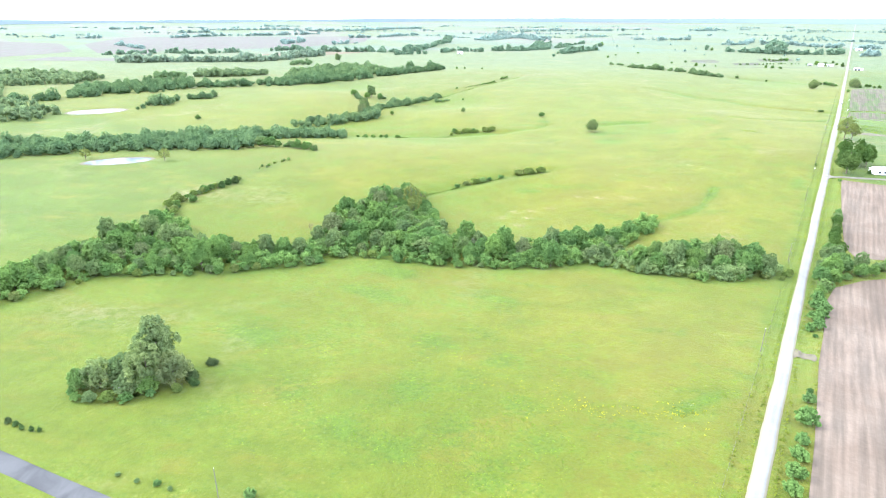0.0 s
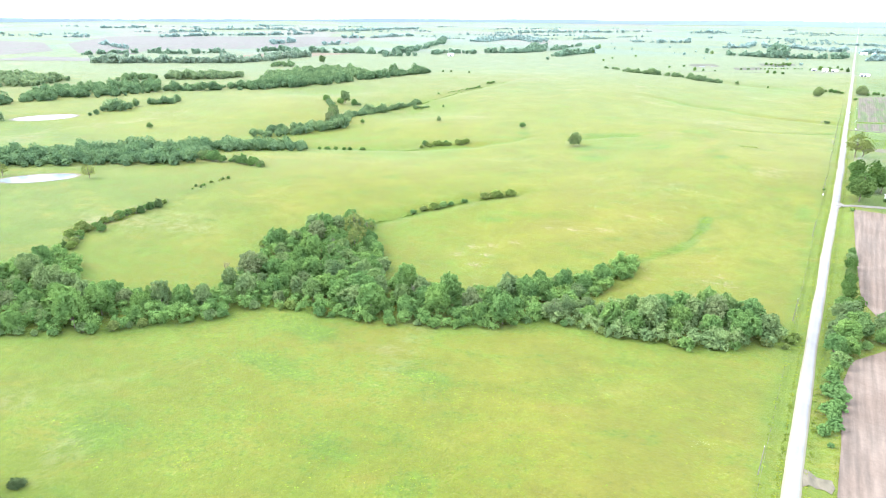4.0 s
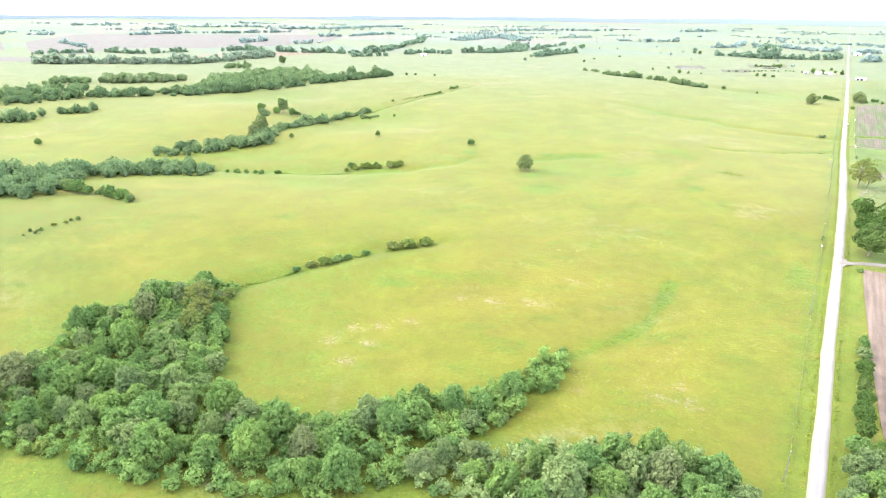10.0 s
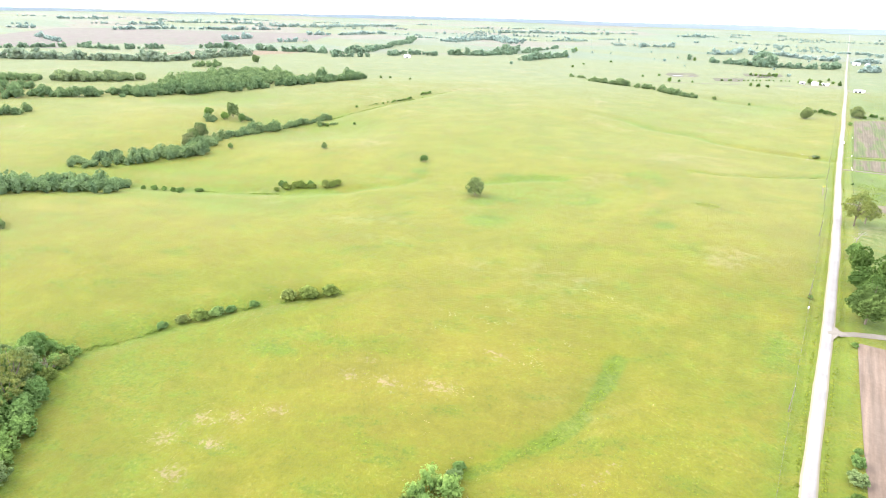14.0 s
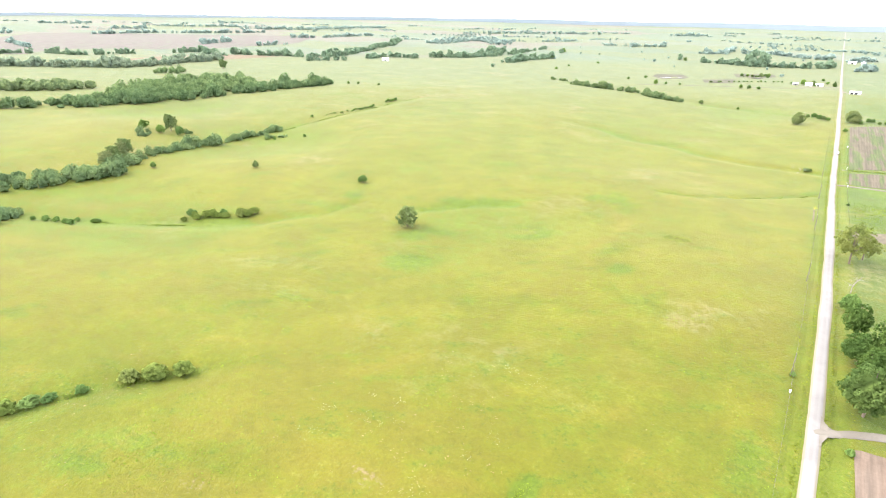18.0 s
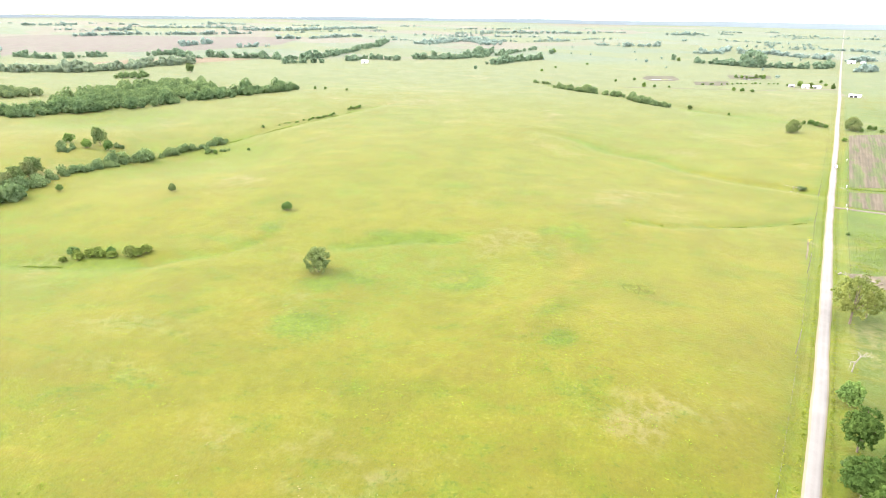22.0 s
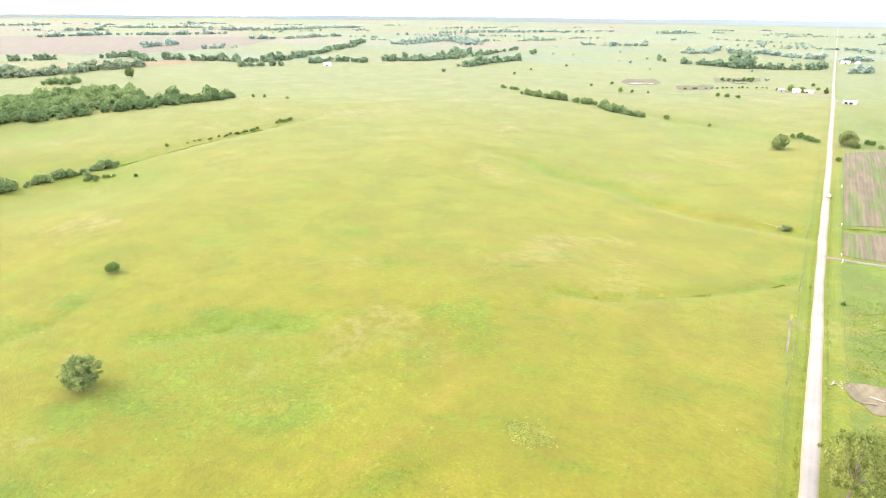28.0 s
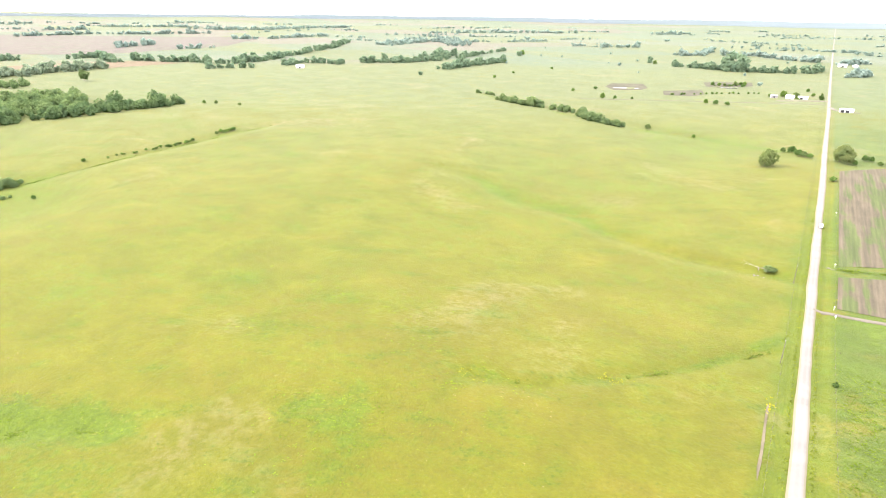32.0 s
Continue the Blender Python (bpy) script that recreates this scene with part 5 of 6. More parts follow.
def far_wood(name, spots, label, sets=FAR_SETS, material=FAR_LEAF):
    V, F, count = [], [], 0
    for x, y, k in spots:
        v, f = sets[rng.randrange(len(sets))]
        a = rng.uniform(0, math.tau)
        c, s = math.cos(a), math.sin(a)
        V.append(np.column_stack([x + k * (v[:, 0] * c - v[:, 1] * s), y + k * (v[:, 0] * s + v[:, 1] * c), level_at(x, y) - 0.6 + k * v[:, 2] * rng.uniform(0.9, 1.25)]))
        F.append(f + count)
        count += len(v)
    tagged(part(name, fast_mesh(name, np.concatenate(V), np.concatenate(F), material), material), label, "woods", kind="stuff")


def along(line, wide, gap, size=(0.8, 1.3)):
    """Trees along a line, in swells of taller and lower growth with thin spots."""
    out, k = [], rng.uniform(0, 50)
    for (ax, ay), (bx, by) in zip(line, line[1:]):
        long = math.hypot(bx - ax, by - ay)
        for _ in range(int(long * max(wide, gap) / gap / gap) + 1):
            t, o = rng.random(), rng.uniform(-wide / 2, wide / 2)
            x, y = ax + (bx - ax) * t - (by - ay) / long * o, ay + (by - ay) * t + (bx - ax) / long * o
            v = noise.noise(Vector((x * 0.03, y * 0.03, k)))
            if v > -0.6:
                out.append((x, y, rng.uniform(*size) * (1.0 + 0.5 * v) * rng.choice([0.65, 0.8, 0.9, 1, 1.15, 1.35])))
    return out


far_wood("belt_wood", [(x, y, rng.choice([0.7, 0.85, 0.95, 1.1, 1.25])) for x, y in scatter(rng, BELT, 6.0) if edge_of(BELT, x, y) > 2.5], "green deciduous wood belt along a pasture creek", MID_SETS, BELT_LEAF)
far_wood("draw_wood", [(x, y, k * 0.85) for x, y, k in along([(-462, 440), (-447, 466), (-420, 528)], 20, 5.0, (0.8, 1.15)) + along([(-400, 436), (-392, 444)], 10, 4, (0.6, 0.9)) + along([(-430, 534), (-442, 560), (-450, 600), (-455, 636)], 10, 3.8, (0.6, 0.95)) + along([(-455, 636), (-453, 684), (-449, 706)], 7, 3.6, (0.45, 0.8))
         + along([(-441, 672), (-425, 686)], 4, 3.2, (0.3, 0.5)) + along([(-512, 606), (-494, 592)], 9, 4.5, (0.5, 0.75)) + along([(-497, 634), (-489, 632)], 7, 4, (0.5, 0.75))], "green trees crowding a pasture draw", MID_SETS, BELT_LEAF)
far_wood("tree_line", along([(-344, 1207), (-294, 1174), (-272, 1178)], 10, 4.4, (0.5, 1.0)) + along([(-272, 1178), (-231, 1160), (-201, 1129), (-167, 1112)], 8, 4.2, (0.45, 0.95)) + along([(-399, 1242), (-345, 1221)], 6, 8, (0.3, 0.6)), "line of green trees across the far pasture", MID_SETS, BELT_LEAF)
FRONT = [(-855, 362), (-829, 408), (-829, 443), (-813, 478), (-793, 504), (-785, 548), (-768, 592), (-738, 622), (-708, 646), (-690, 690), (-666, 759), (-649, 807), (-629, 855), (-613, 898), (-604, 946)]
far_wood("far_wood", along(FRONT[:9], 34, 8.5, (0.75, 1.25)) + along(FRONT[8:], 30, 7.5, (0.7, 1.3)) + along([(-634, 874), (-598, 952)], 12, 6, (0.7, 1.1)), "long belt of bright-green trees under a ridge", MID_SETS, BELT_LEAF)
BACKS = [([(-701, 666), (-689, 729), (-669, 797), (-646, 855), (-692, 898), (-737, 917), (-782, 899), (-794, 846), (-786, 787), (-754, 724)], (0.9, 1.7)), ([(-906, 655), (-830, 700), (-818, 744), (-879, 739)], (1.0, 1.7)), ([(-936, 601), (-901, 641), (-925, 660), (-961, 640)], (0.8, 1.3)),
         ([(-856, 433), (-820, 523), (-832, 611), (-882, 591), (-904, 472)], (0.8, 1.3)), ([(-926, 902), (-895, 926), (-910, 956), (-941, 937)], (0.9, 1.2))]
for poly, size in BACKS:
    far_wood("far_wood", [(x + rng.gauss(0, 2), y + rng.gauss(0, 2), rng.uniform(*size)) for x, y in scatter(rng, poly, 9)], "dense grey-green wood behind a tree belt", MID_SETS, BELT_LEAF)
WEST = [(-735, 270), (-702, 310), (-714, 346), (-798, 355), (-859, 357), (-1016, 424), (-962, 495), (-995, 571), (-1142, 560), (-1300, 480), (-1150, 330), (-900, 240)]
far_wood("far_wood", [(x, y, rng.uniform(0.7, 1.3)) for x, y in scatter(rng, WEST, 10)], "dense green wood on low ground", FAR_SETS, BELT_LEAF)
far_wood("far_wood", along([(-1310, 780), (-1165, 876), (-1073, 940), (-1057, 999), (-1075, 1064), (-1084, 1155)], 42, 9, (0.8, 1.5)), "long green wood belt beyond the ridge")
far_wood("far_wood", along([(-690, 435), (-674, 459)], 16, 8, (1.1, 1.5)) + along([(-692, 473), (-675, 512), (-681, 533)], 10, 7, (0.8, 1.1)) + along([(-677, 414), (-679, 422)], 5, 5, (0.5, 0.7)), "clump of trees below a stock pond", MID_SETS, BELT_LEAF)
THIN_SETS = []
for seed in range(4):
    r = np.random.default_rng(330 + seed)
    rows_ = np.array([(math.cos(i * 2.4) * 3.4 * r.uniform(0.4, 1), math.sin(i * 2.4) * 3.4 * r.uniform(0.4, 1), r.uniform(2.5, 6.5), r.uniform(2.0, 3.3)) for i in range(3)] + [(0, 0, 2.0, 3.6)])
    THIN_SETS.append(foliage(r, rows_, 40, 1.6, 0.85, True))
# lines, width and spacing of the farther belts
BELTS = [([(-1200, 1301), (-1135, 1311), (-1054, 1339), (-977, 1330), (-986, 1422)], 26, 9), ([(-986, 1422), (-1073, 1654), (-1126, 1811), (-1286, 2074)], 26, 11), ([(-1557, 1067), (-1421, 1068), (-1390, 1176)], 22, 10), ([(-1341, 1234), (-1331, 1310), (-1169, 1239)], 22, 10),
         ([(-1610, 920), (-1593, 983), (-1553, 1038)], 18, 10), ([(-929, 1239), (-864, 1309)], 8, 8), ([(-864, 1369), (-878, 1456), (-801, 1458)], 18, 9), ([(-790, 1516), (-752, 1585), (-735, 1707)], 40, 9), ([(-735, 1707), (-826, 1910)], 40, 12), ([(-725, 1770), (-752, 1966), (-758, 2090)], 16, 10),
         ([(-595, 1490), (-606, 1624), (-603, 1762)], 22, 9), ([(-282, 1945), (-200, 1913), (-113, 1891), (-34, 1928), (-13, 1988)], 24, 8)]
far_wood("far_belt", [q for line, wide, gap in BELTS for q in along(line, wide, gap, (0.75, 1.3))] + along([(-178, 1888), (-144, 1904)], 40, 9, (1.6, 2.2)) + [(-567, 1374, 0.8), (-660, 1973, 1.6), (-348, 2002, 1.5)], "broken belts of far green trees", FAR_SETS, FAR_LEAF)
HAZY_WEST = [([(-1989, 1181), (-1720, 1108)], 9, 10), ([(-1531, 1459), (-1568, 1596)], 26, 10), ([(-1382, 1533), (-1344, 1618)], 14, 10), ([(-1673, 1966), (-1596, 2017)], 20, 10), ([(-1588, 2039), (-1632, 2225), (-1643, 2388)], 30, 12), ([(-2326, 1625), (-2313, 1854), (-2132, 1982), (-2009, 2171)], 26, 12), ([(-2222, 2311), (-2080, 2453), (-2133, 2848), (-2065, 3051)], 60, 15), ([(-3108, 1839), (-3165, 2115)], 30, 13), ([(-2653, 1905), (-2560, 2033)], 30, 13)]
HAZY_NORTH = [([(-1097, 1992), (-1164, 2259), (-1149, 2454), (-941, 2170)], 70, 15), ([(-596, 2422), (-497, 2478)], 34, 12), ([(-349, 2253), (-287, 2255), (-283, 2455)], 26, 11), ([(-232, 2303), (-161, 2344), (-83, 2243), (-9, 2220)], 24, 10), ([(16, 2156), (86, 2252)], 16, 10), ([(20, 1863), (74, 1915)], 12, 9), ([(-715, 3593), (-584, 3762)], 40, 14), ([(-1506, 2918), (-1174, 3232), (-1002, 3403)], 40, 16), ([(-2755, 2173), (-2506, 2364), (-2351, 2399)], 40, 14), ([(-2554, 1349), (-2478, 1424)], 24, 12)]
far_wood("far_belt", [q for line, wide, gap in HAZY_WEST + HAZY_NORTH for q in along(line, wide, gap, (0.8, 1.35))], "far belts of green trees, haze put into the leaf colour", THIN_SETS, HAZED_LEAF)
spots = []
for _ in range(95):
    d, a = rng.uniform(2200, 3900), rng.uniform(radians(82), radians(168))
    x, y = -10 + d * math.cos(a), 250 + d * math.sin(a)
    if abs(x - road_x(y)) < 60 or (-2500 < x < -1350 and y < 2100):
        continue
    t = a + radians(90) + rng.gauss(0, 0.5)
    half = rng.choice([20, 40, 60, 90, 160])
    spots += along([(x - half * math.cos(t), y - half * math.sin(t)), (x + half * math.cos(t), y + half * math.sin(t))], rng.choice([8, 12, 24]), 12, (0.5, 0.95))
far_wood("far_belt", spots, "far scattered hedges and woods towards the horizon", THIN_SETS, HAZED_LEAF)
far_wood("far_trees", [(rng.uniform(-900, -30), rng.uniform(1600, 3000), rng.uniform(0.3, 0.8)) for _ in range(46)], "small scattered trees in far meadows", THIN_SETS, HAZED_LEAF)

# ---------------------------------------------------------------- weeds and tall grass, too many to count
def sprays(name, spots, material, label, blades=5, category="weeds"):
    """spots: rows of x, y, width, height. Each is a loose tuft of bent leaves."""
    r = np.random.default_rng(len(spots))
    S = np.repeat(np.array(spots), blades, 0)
    k = len(S)
    a = r.uniform(0, math.tau, k)
    out = np.stack([np.cos(a), np.sin(a)], 1)
    p = np.column_stack([S[:, 0] + out[:, 0] * S[:, 2] * r.uniform(0, 0.5, k), S[:, 1] + out[:, 1] * S[:, 2] * r.uniform(0, 0.5, k)])
    z = height(p[:, 0], p[:, 1])
    w, h = S[:, 2] * r.uniform(0.2, 0.45, k), S[:, 3] * r.uniform(0.5, 1.2, k)
    side = np.column_stack([-out[:, 1], out[:, 0]])
    q0 = np.column_stack([p - side * w[:, None], z - 0.05])
    q1 = np.column_stack([p + side * w[:, None], z - 0.05])
    q2 = np.column_stack([p + side * w[:, None] * 0.7 + out * w[:, None] * 2.6, z + h])
    q3 = np.column_stack([p - side * w[:, None] * 0.9 + out * w[:, None] * 2.2, z + h * 0.85])
    V = np.stack([q0, q1, q2, q3], 1).reshape(-1, 3)
    tagged(part(name, fast_mesh(name, V, np.arange(k * 4).reshape(-1, 4), material), material), label, category, kind="stuff")


def drift(count, x0, x1, y0, y1, wide, high, scale, bar, seed):
    """Tufts in drifts over the pasture."""
    out = []
    while len(out) < count:
        x, y = rng.uniform(x0, x1), rng.uniform(y0, y1)
        if noise.noise(Vector((x * scale, y * scale * 0.8, seed))) + 0.5 * noise.noise(Vector((x * scale * 4, y * scale * 4, seed))) < bar + rng.gauss(0, 0.12):
            continue
        if within(CREEK_WOOD, x, y) or within(EAST_WOOD, x, y) or x > road_x(y) - 3.5:
            continue
        out.append((x, y, rng.uniform(*wide), rng.uniform(*high)))
    return out


# tufts pressed nearly flat so they take light like the ground
sprays("weeds", drift(6000, -260, -6, 70, 270, (0.2, 0.55), (0.02, 0.08), 0.02, 0.12, 1.0) + drift(6500, -420, -6, 300, 760, (0.2, 0.6), (0.02, 0.08), 0.016, 0.15, 2.0), WEED, "flattened green weeds in drifts over the pasture", 3)
sprays("weeds", [(rng.gauss(x, a * 0.9), rng.gauss(y, c * 0.9), rng.uniform(0.25, 0.6), rng.uniform(0.03, 0.12)) for x, y, a, c in LUSH_SPOTS for _ in range(int(a * c * 0.9))], LUSH, "coarse green weeds crowding the damp patches", 4)
sprays("dry_stems", [(rng.gauss(x, a * 0.6), rng.gauss(y, c * 0.6), rng.uniform(0.12, 0.42), rng.uniform(0.01, 0.05)) for i, (x, y, a, c) in enumerate(DRY) if x > -160 for _ in range(int(a * c * (2.2 if i < len(SEED_PATCHES) else 0.5)))] + drift(450, -190, -30, 310, 430, (0.2, 0.6), (0.02, 0.08), 0.03, 0.28, 5.0) + drift(900, -330, -10, 460, 800, (0.2, 0.5), (0.02, 0.08), 0.02, 0.42, 8.0), STRAW, "pale dry seed stems scattered in the grass", 3)
BLOOMS = [(-113, 380.7, 3.0), (-113.7, 390.1, 1.5), (-102.9, 391.9, 2.2), (-105.8, 400.7, 1.2), (-97, 392, 1.0), (-97.8, 402.6, 1.5), (-94, 394.8, 1.2), (-79.5, 431.1, 3.0), (-69.7, 429.4, 3.0), (-72.5, 393.8, 1.2), (-68.6, 402.9, 2.0), (-77.5, 379.2, 3.0), (-21, 152.6, 1.2), (-65.7, 321, 2.5), (-22, 205, 2.0), (-187, 857, 2.5), (-119, 834, 3.0), (-90.1, 812.6, 2.0)]
sprays("white_flowers", [(rng.gauss(x, k * 0.8), rng.gauss(y, k * 0.6), rng.uniform(0.06, 0.2), rng.uniform(0.05, 0.2)) for x, y, k in BLOOMS for _ in range(int(12 * k))], BLOOM, "loose patches of white flower heads in the grass", 3, "flowers")
sprays("yellow_flowers", drift(130, -90, -15, 90, 160, (0.15, 0.4), (0.1, 0.25), 0.03, 0.35, 11.0) + [(rng.gauss(x, 3), rng.gauss(y, 1.6), rng.uniform(0.2, 0.5), 0.25) for x, y in ((-31.9, 142.5), (-23.9, 145.5), (-20.9, 149.5), (-42.8, 137.5), (-47.4, 672.1), (-83.3, 646.9)) for _ in range(26)] + [(rng.gauss(-6.3, 0.6), rng.uniform(680, 692), 0.6, 0.2) for _ in range(14)] , FLOWER, "patches of yellow flowers in the grass", 3, "flowers")


MINI = []
for seed in range(4):
    r = np.random.default_rng(500 + seed)
    rows_ = np.array([(math.cos(i * 2.4) * 1.7 * r.uniform(0.4, 1), math.sin(i * 2.4) * 1.7 * r.uniform(0.4, 1), r.uniform(1.2, 5.0), r.uniform(0.9, 1.7)) for i in range(7)])
    MINI.append(foliage(r, rows_, 620, 0.26, 0.5, True))
for poly, gap in ((CREEK_WOOD, 4.5), (EAST_WOOD, 4.2), (SPUR, 4.0)):
    far_wood("wood_understory", [(x, y, rng.uniform(0.8, 1.25)) for x, y in scatter(rng, poly, gap)], "thick leafy undergrowth filling the creek wood", MINI, LEAF)


def strip(line, wide, gap, w, h, fade=0.0):
    out = []
    for (ax, ay), (bx, by) in zip(line, line[1:]):
        long = math.hypot(bx - ax, by - ay)
        for _ in range(int(long * wide / gap / gap)):
            t, o = rng.random(), rng.gauss(0, wide / 3)
            if noise.noise(Vector(((ax + (bx - ax) * t) * 0.09, (ay + (by - ay) * t) * 0.09, 3.7))) < -0.05 + rng.gauss(0, 0.15):
                continue
            out.append((ax + (bx - ax) * t - (by - ay) / long * o, ay + (by - ay) * t + (bx - ax) / long * o, rng.uniform(*w), rng.uniform(*h)))
    return out


sprays("swale_grass", [q for line, wide, much in DRAWS for q in strip(line, wide * 0.8, 1.3 / much, (0.2, 0.6), (0.06, 0.2))] + strip([(11.6, 822.8), (30.9, 828.5), (90, 826)], 3.0, 0.7, (0.4, 1.0), (0.15, 0.35))
       + strip([(-303, 190), (-324, 212), (-325, 256)], 3.0, 0.8, (0.4, 1.0), (0.15, 0.4)), LUSH, "lush green grass along wet draws", 3, "grass")
DITCHES = [([(-219, 302), (-209, 320), (-197, 344), (-182, 366), (-169, 378), (-161, 385)], 2.2), ([(-71.4, 650.8), (-61.9, 661.3)], 1.0), ([(-44.8, 676.2), (-30.9, 692.3), (-18, 710.7), (-8, 725)], 1.6), ([(-448, 701), (-437, 763), (-431, 838), (-425, 907)], 2.5), ([(-347, 457), (-312, 470), (-291, 478)], 1.6)]
sprays("ditch_grass", [q for line, wide in DITCHES for q in strip(line, wide, 0.6, (0.25, 0.7), (0.15, 0.45))], DITCH, "rank dark grass in a narrow ditch", 4, "grass")
verge = []
for y in np.arange(110, 900, 0.45):
    for o, wide in ((-3.0, 0.5), (-6.6, 0.9), (3.1, 0.5), (8.6, 0.6)):
        if rng.random() < (0.28 if abs(o) > 4 else 0.5):
            verge.append((road_x(y) + o + rng.gauss(0, wide / 2), y, rng.uniform(0.2, 0.6), rng.uniform(0.05, 0.2)))
sprays("verge_grass", verge, WEED, "ragged low grass along road edges and fences", 3, "grass")
sprays("pasture_clumps", [(rng.uniform(12, 50), rng.uniform(648, 725), rng.uniform(0.25, 0.7), rng.uniform(0.08, 0.2)) for _ in range(1600)], LUSH, "dark grass clumps in a grazed pasture", 4, "grass")
sprays("weeds", [(-58 + (4.2 + rng.gauss(0, 1.6)) * math.cos(a), 563 + (3.0 + rng.gauss(0, 1.3)) * math.sin(a), rng.uniform(0.25, 0.6), rng.uniform(0.03, 0.1)) for a in np.arange(0, math.tau, 0.02)], SAGE, "ring of grey-green weeds on a hilltop", 5)

# ---------------------------------------------------------------- poles, fences, signs
def utility_pole(x, y, tall, label):
    thing = new("utility_pole")
    thing.location = (x, y, level_at(x, y))
    bm = bmesh.new()
    limb(bm, (0, 0, -0.8), (0.05, 0.03, tall), 0.13, 0.085, 8)
    part("pole", bm, POLE_WOOD, thing)
    bm = bmesh.new()
    limb(bm, (0.05, 0, tall - 0.05), (0.05, 0, tall + 0.22), 0.05, 0.03, 6)
    part("insulator", bm, WHITE, thing)
    tagged(thing, label, "utility pole", "poles along the gravel road")


for y, tall in ((198, 8.2), (303, 9.0), (397, 8.4), (471, 7.6), (547, 8.0), (630, 8.2), (718, 8.4), (799, 8.4)):
    utility_pole(road_x(y) - 7.2, y, tall, "weathered grey wooden utility pole beside the gravel road")
utility_pole(-104.3, 64.5, 8.5, "weathered wooden pole on the paved road's verge")

POST = bmesh.new()
limb(POST, (0, 0, -0.5), (0, 0, 1.25), 0.055, 0.045, 6)
POST_MESH = bpy.data.meshes.new("post")
POST.to_mesh(POST_MESH)
POST.free()
POST_MESH.materials.append(POST_WOOD)


def fence(line, gap, label):
    thing = new("wire_fence")
    tagged(thing, label, "fence")
    P = []
    for (ax, ay), (bx, by) in zip(line, line[1:]):
        k = max(1, round(math.hypot(bx - ax, by - ay) / gap))
        P += [(ax + (bx - ax) * i / k, ay + (by - ay) * i / k) for i in range(k)]
    P.append(line[-1])
    for x, y in P:
        ob = part("post", POST_MESH, POST_WOOD, thing)
        ob.location = (x, y, level_at(x, y))
        ob.rotation_euler = (rng.gauss(0, 0.03), rng.gauss(0, 0.03), rng.uniform(0, 6))
    for high in (0.45, 0.8, 1.15):
        bm = bmesh.new()
        for (ax, ay), (bx, by) in zip(P, P[1:]):
            limb(bm, (ax, ay, level_at(ax, ay) + high), (bx, by, level_at(bx, by) + high), 0.005, 0.005, 3)
        part("wire", bm, WIRE, thing)


fence([(road_x(y) - 6.6, y) for y in (110, 262)], 7, "old wooden post and wire fence along the pasture")
fence([(road_x(y) - 6.6, y) for y in (300, 640, 960)], 7, "old wooden post and wire fence along the pasture")
fence([(road_x(y) + 8.4, y) for y in (640, 756)], 6, "wooden post and wire fence along the grazed pasture")
fence([(road_x(y) + 8.6, y) for y in (768, 1000)], 8, "wooden post and wire fence along the crop field")
fence([(12.6, 737.4), (28.9, 746.3), (90, 748)], 6, "wooden post and wire fence across the pasture")
fence([(-303, 190), (-325, 215), (-326, 257), (-332, 313)], 7, "old pasture fence under cedars and bushes")


def slab(bm, x0, x1, y0, y1, z0, z1):
    m = Matrix.Translation(((x0 + x1) / 2, (y0 + y1) / 2, (z0 + z1) / 2)) @ Matrix.Diagonal((x1 - x0, y1 - y0, z1 - z0, 1))
    bmesh.ops.create_cube(bm, size=1, matrix=m)
    return bm


def box(name, x0, x1, y0, y1, z0, z1, material, parent, label="", bevel=0.0):
    bm = slab(bmesh.new(), x0, x1, y0, y1, z0, z1)
    if bevel:
        bmesh.ops.bevel(bm, geom=bm.edges[:], offset=bevel, segments=2, affect="EDGES", profile=0.6)
    return part(name, bm, material, parent, label)


def marker(x, y, high, wide, label):
    """A white board on a post."""
    thing = new("marker_sign")
    thing.location = (x, y, level_at(x, y))
    bm = bmesh.new()
    limb(bm, (0, 0, -0.4), (0, 0, high), 0.06, 0.05)
    part("post", bm, WHITE, thing)
    box("board", -wide / 2, wide / 2, -0.10, -0.05, high - wide * 0.8, high, WHITE, thing, bevel=0.01)
    tagged(thing, label, "sign")


marker(11.6, 910.3, 1.9, 0.6, "white marker board at the crop field's edge")
marker(11.2, 825.9, 1.8, 0.55, "white marker board by a roadside culvert")
marker(11.3, 767.7, 1.7, 0.55, "white board on a gatepost at the lane")
marker(10.9, 776.7, 1.6, 0.45, "white board on a gatepost at the lane")
pedestal = new("utility_pedestal")
pedestal.location = (-6, 462.5, level_at(-6, 462.5))
box("body", -0.24, 0.24, -0.22, 0.22, -0.1, 0.7, WHITE, pedestal, bevel=0.06)
box("cap", -0.27, 0.27, -0.25, 0.25, 0.7, 0.78, WHITE, pedestal, bevel=0.03)
tagged(pedestal, "small white utility box in the pasture grass", "utility box")


def rubble(x, y, wide, count, label, material):
    thing = new("rubble_pile")
    thing.location = (x, y, level_at(x, y))
    r = random.Random(int(x * 7 + y))
    for i in range(count):
        bm = bmesh.new()
        bmesh.ops.create_icosphere(bm, subdivisions=1, radius=r.uniform(0.12, 0.42))
        px, py = r.gauss(0, wide / 3), r.gauss(0, wide / 4)
        for v in bm.verts:
            v.co = v.co * r.uniform(0.75, 1.2)
            v.co = Vector((v.co.x * 1.3 + px, v.co.y + py, v.co.z * 0.6 + 0.2))
        part("stone", bm, material, thing)
    tagged(thing, label, "rubble")


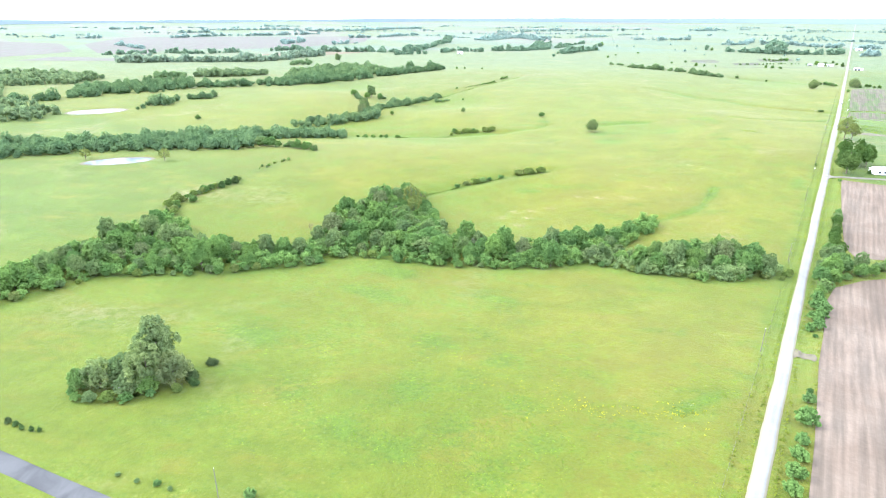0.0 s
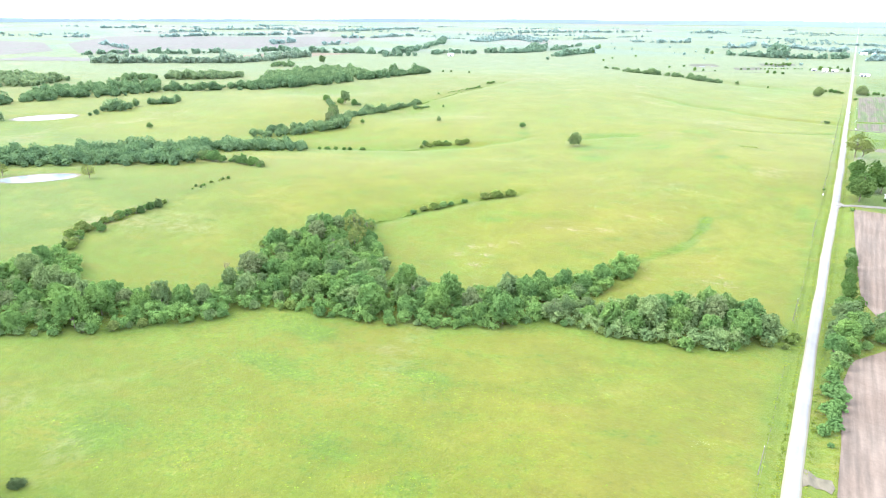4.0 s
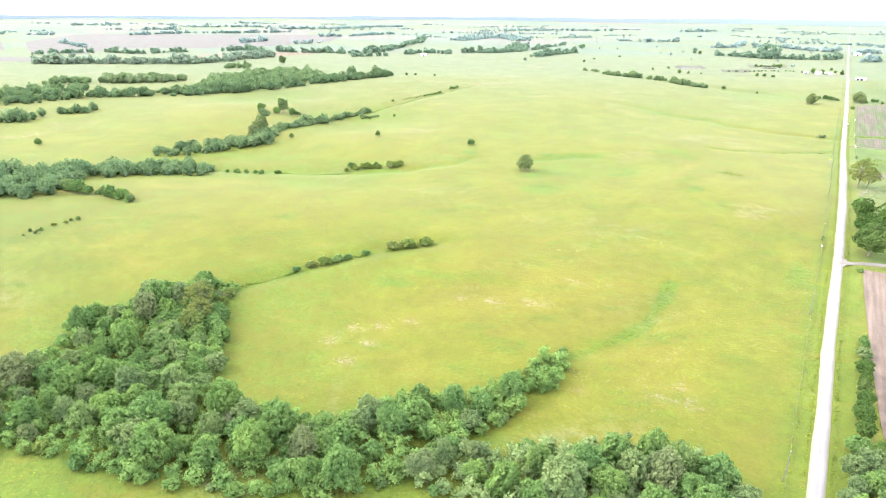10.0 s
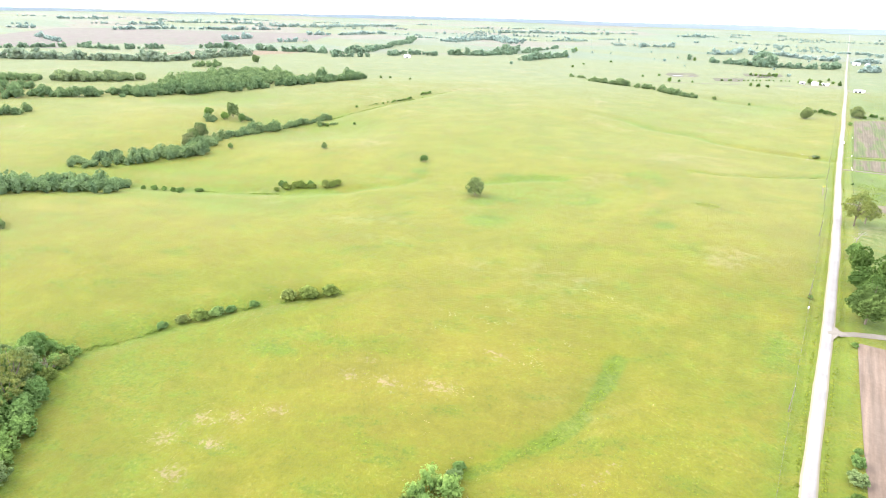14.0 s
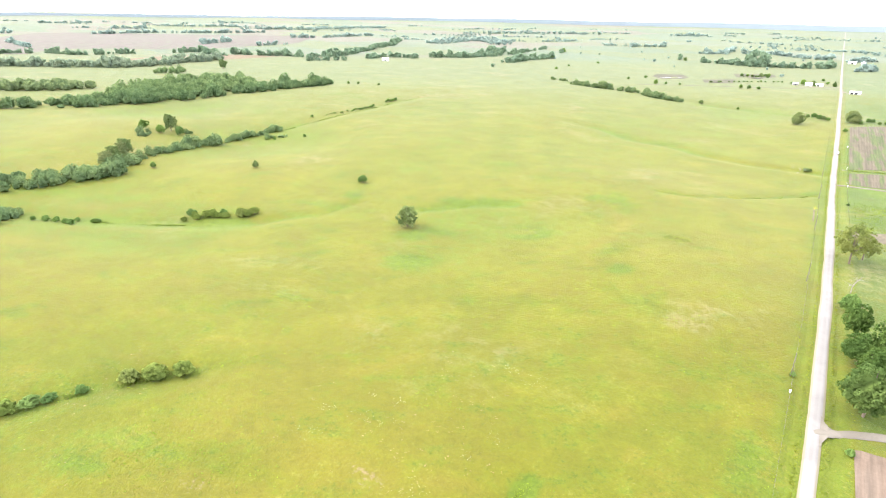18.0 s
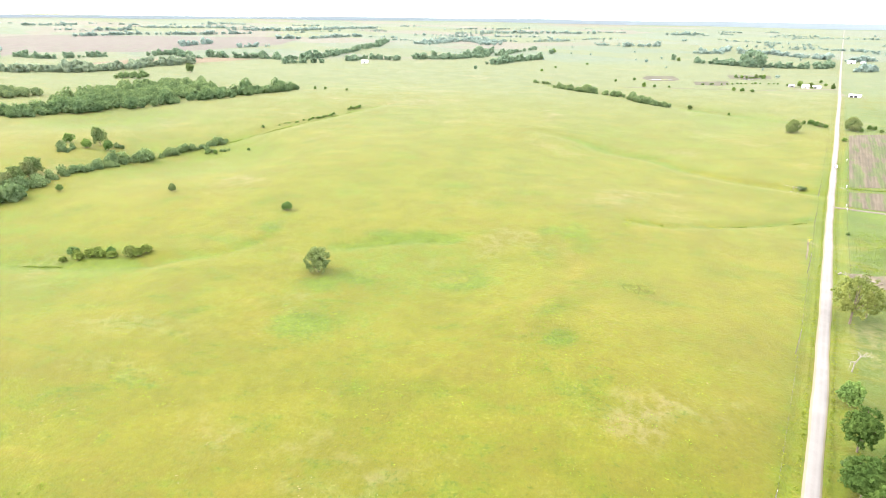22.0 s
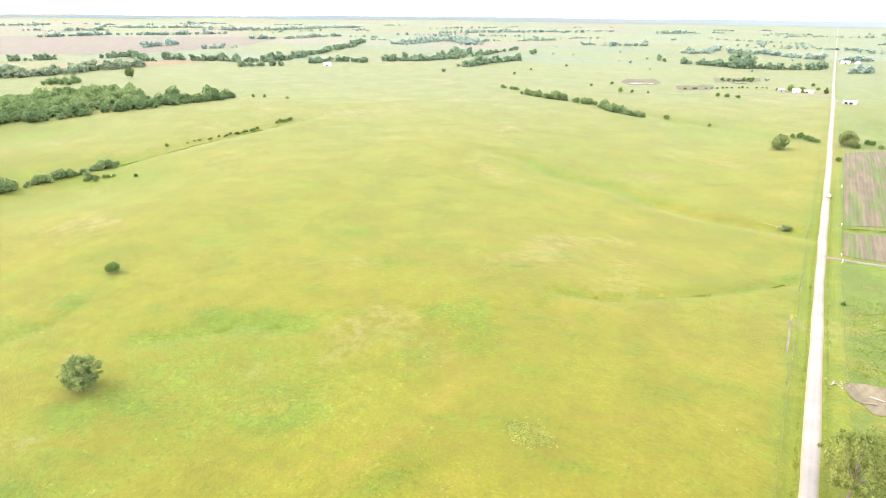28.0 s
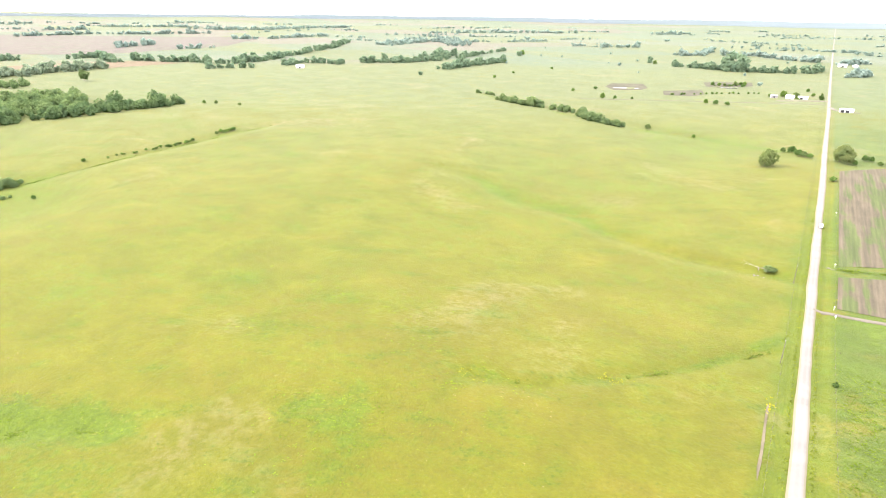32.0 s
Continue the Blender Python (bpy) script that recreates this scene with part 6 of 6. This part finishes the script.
rubble(7.5, 638.9, 5, 22, "pile of pale limestone rubble beside the road", ROCK)
rubble(8.9, 823.1, 3.5, 10, "pale rubble round a roadside culvert", ROCK)
rubble(-18, 799.1, 6, 12, "pale stones round a fallen tree", ROCK)
for i, (x, y, a) in enumerate(((15.4, 631.8, 0.3), (17.4, 635.9, -0.2), (20.4, 634.5, 0.9))):
    log = new("log")
    log.location = (x, y, level_at(x, y) + 0.25)
    bm = bmesh.new()
    limb(bm, (-1.8 * math.cos(a), -1.8 * math.sin(a), 0), (1.8 * math.cos(a), 1.8 * math.sin(a), 0.05), 0.28, 0.22, 8)
    part("stem", bm, (BARK, DEADWOOD, BARK)[i], log)
    tagged(log, "weathered log lying on bare dirt", "log", "logs on the dirt")

# ---------------------------------------------------------------- buildings
def gabled(x, y, turn, long, deep, eave, ridge, wall_mat, roof_mat, label, openings=(), name="house", category="house", chimney=False):
    """A gabled building along its own x axis. openings: rows of kind, side, place along it, sill, width, height."""
    thing = new(name)
    thing.matrix_basis = pose(x, y, level_at(x, y), 0, 0, turn)
    a, b = long / 2, deep / 2
    box("foundation", -a - 0.06, a + 0.06, -b - 0.06, b + 0.06, -0.8, 0.15, ROCK, thing)
    bm = bmesh.new()
    vs = [bm.verts.new(p) for p in ((-a, -b, 0.15), (a, -b, 0.15), (a, b, 0.15), (-a, b, 0.15), (-a, -b, eave), (a, -b, eave), (a, b, eave), (-a, b, eave), (-a, 0, ridge), (a, 0, ridge))]
    for f in ((0, 1, 5, 4), (2, 3, 7, 6), (1, 2, 6, 9, 5), (3, 0, 4, 8, 7), (3, 2, 1, 0)):
        bm.faces.new([vs[i] for i in f])
    part("wall", bm, wall_mat, thing)
    for side in (-1, 1):
        bm = bmesh.new()
        o = 0.4
        drop = (ridge - eave) / b * o
        q = [(-a - o, side * (b + o), eave - drop + 0.05), (a + o, side * (b + o), eave - drop + 0.05), (a + o, 0, ridge + 0.05), (-a - o, 0, ridge + 0.05)]
        lo = [bm.verts.new(p) for p in q]
        hi = [bm.verts.new((p[0], p[1], p[2] + 0.12)) for p in q]
        bm.faces.new(hi)
        bm.faces.new(lo[::-1])
        for i in range(4):
            bm.faces.new((lo[i], lo[(i + 1) % 4], hi[(i + 1) % 4], hi[i]))
        bmesh.ops.recalc_face_normals(bm, faces=bm.faces[:])
        roof = part("roof", bm, roof_mat, thing)
        for k in range(int(long / 1.2)):
            u = -a + (k + 0.5) * long / int(long / 1.2)
            bm = bmesh.new()
            limb(bm, (u, side * (b + o), eave - drop + 0.18), (u, side * 0.05, ridge + 0.18), 0.035, 0.035, 4)
            part("seam", bm, roof_mat, roof)
    for kind, side, u, sill, w, h in openings:
        s = -1 if side == "front" else 1
        y0, y1 = sorted((s * (b + 0.01), s * (b + 0.07)))
        frame_ob = box(kind, u - w / 2 - 0.1, u + w / 2 + 0.1, y0, y1, sill - 0.1, sill + h + 0.1, WHITE if wall_mat is not WHITE else GREY_ROOF, thing)
        y0, y1 = sorted((s * (b + 0.07), s * (b + 0.10)))
        box("pane" if kind == "window" else "leaf", u - w / 2, u + w / 2, y0, y1, sill, sill + h, DARK, frame_ob)
    if chimney:
        box("chimney", 0.6, 1.3, -0.3, 0.4, ridge - 0.8, ridge + 0.9, RED_PAINT, thing)
    return tagged(thing, label, category)


WIN = [("window", "front", u, 1.0, 1.1, 1.2) for u in (-6.5, -3.2, 3.0, 6.2)] + [("door", "front", 0, 0.2, 1.0, 2.05)]
gabled(34, 476, 24, 19, 7.5, 2.7, 4.4, WHITE, WHITE_ROOF, "long low white farmhouse with a pale metal roof", WIN)
gabled(-39, 1450, 10, 9.5, 6.5, 2.8, 5.2, WHITE, WHITE_ROOF, "white farmhouse with a pale roof among trees", [("window", "front", u, 1.0, 1.1, 1.3) for u in (-3.5, 3.2)] + [("door", "front", 0, 0.2, 1.0, 2.05)], chimney=True)
gabled(-24, 1458, 5, 11, 6, 2.4, 3.8, WHITE, WHITE_ROOF, "white farm shed with a pale roof", [("door", "front", -2, 0.15, 3.2, 2.6)], "shed", "shed")
gabled(-58, 1452, 15, 8, 6, 2.6, 4.0, TIN, GREY_ROOF, "small grey tin farm outbuilding", [("door", "front", 0, 0.15, 2.2, 2.2)], "shed", "shed")
# the barn's dark panels stand in for the shade inside open bays
gabled(22, 1327.2, 8, 13, 6, 2.9, 4.2, WHITE, WHITE_ROOF, "white barn with dark panels for open bays", [("door", "front", -4.5, 0.15, 3.6, 2.9), ("door", "front", 0.5, 0.15, 3.6, 2.9)], "barn", "barn")
gabled(28, 2120, 5, 16, 9, 4, 6.5, WHITE, WHITE_ROOF, "distant white farm building beside the road", [("door", "front", 0, 0.15, 4, 3)], "barn", "barn")
gabled(52, 2135, 80, 14, 9, 4, 6.5, WHITE, GREY_ROOF, "distant white farmhouse with a grey roof", [("window", "front", -3, 1, 1.2, 1.4), ("window", "front", 3, 1, 1.2, 1.4)])
gabled(-799, 1344, 30, 13, 8, 3.5, 6.0, WHITE, WHITE_ROOF, "distant white building among hedges", [("door", "front", 0, 0.15, 3, 2.6)], "shed", "shed")
gabled(-640, 1720, 10, 14, 9, 3.5, 6.0, WHITE, WHITE_ROOF, "distant white farmhouse among trees", [("window", "front", -3, 1, 1.2, 1.4), ("window", "front", 3, 1, 1.2, 1.4)])
for x, y in ((24.1, 469.3), (31.5, 472.2)):
    plant("cedar", x, y, 0.55, "small dark evergreen in front of the farmhouse", "tree", "evergreens at the farmhouse", 1.1)

# ---------------------------------------------------------------- parked car
def pickup(x, y, turn, label):
    thing = new("pickup_truck")
    thing.matrix_basis = pose(x, y, level_at(x, y) + 0.40, 0, 0, turn)
    bm = bmesh.new()
    prof = [(-2.6, 0.45), (-2.6, 1.05), (-0.75, 1.08), (-0.55, 1.72), (0.75, 1.75), (1.35, 1.12), (2.5, 1.0), (2.62, 0.5)]
    rings = [[bm.verts.new((u, s * (0.88 if z < 1.2 else 0.72), z)) for u, z in prof] for s in (-1, 1)]
    bm.faces.new(rings[0])
    bm.faces.new(rings[1][::-1])
    for i in range(len(prof)):
        j = (i + 1) % len(prof)
        bm.faces.new((rings[0][i], rings[1][i], rings[1][j], rings[0][j]))
    bmesh.ops.recalc_face_normals(bm, faces=bm.faces[:])
    bmesh.ops.bevel(bm, geom=bm.edges[:], offset=0.05, segments=2, affect="EDGES")
    part("body", bm, CAR_WHITE, thing)
    box("bed", -2.5, -0.85, -0.75, 0.75, 1.062, 1.10, DARK, thing)
    box("windscreen", 0.85, 1.25, -0.62, 0.62, 1.28, 1.62, DARK, thing)
    for s in (-1, 1):
        box("side_window", -0.45, 0.70, s * 0.80 - 0.03, s * 0.80 + 0.03, 1.2, 1.62, DARK, thing)
        box("headlight", 2.48, 2.60, s * 0.66 - 0.16, s * 0.66 + 0.16, 0.72, 0.90, LAMP_CLEAR, thing)
        box("tail_light", -2.64, -2.56, s * 0.76 - 0.08, s * 0.76 + 0.08, 0.70, 1.0, LAMP_RED, thing)
        for u in (-1.6, 1.65):
            m = Matrix.Translation((u, s * 0.82, 0.35)) @ Matrix.Rotation(math.pi / 2, 4, "X")
            bm = bmesh.new()
            bmesh.ops.create_cone(bm, cap_ends=True, segments=18, radius1=0.36, radius2=0.36, depth=0.24, matrix=m)
            bmesh.ops.bevel(bm, geom=bm.edges[:], offset=0.03, segments=1, affect="EDGES")
            wheel = part("wheel", bm, TYRE, thing)
            bm = bmesh.new()
            bmesh.ops.create_cone(bm, cap_ends=True, segments=12, radius1=0.2, radius2=0.17, depth=0.27, matrix=m)
            part("rim", bm, RIM, wheel)
    return tagged(thing, label, "pickup truck")


pickup(road_x(884) + 1.2, 884, 90, "white pickup truck stopped on the gravel road")

for spare in [o for row_ in KINDS.values() for o in row_ if id(o) in FRESH]:
    for o in (*spare.children_recursive, spare):
        bpy.data.objects.remove(o)
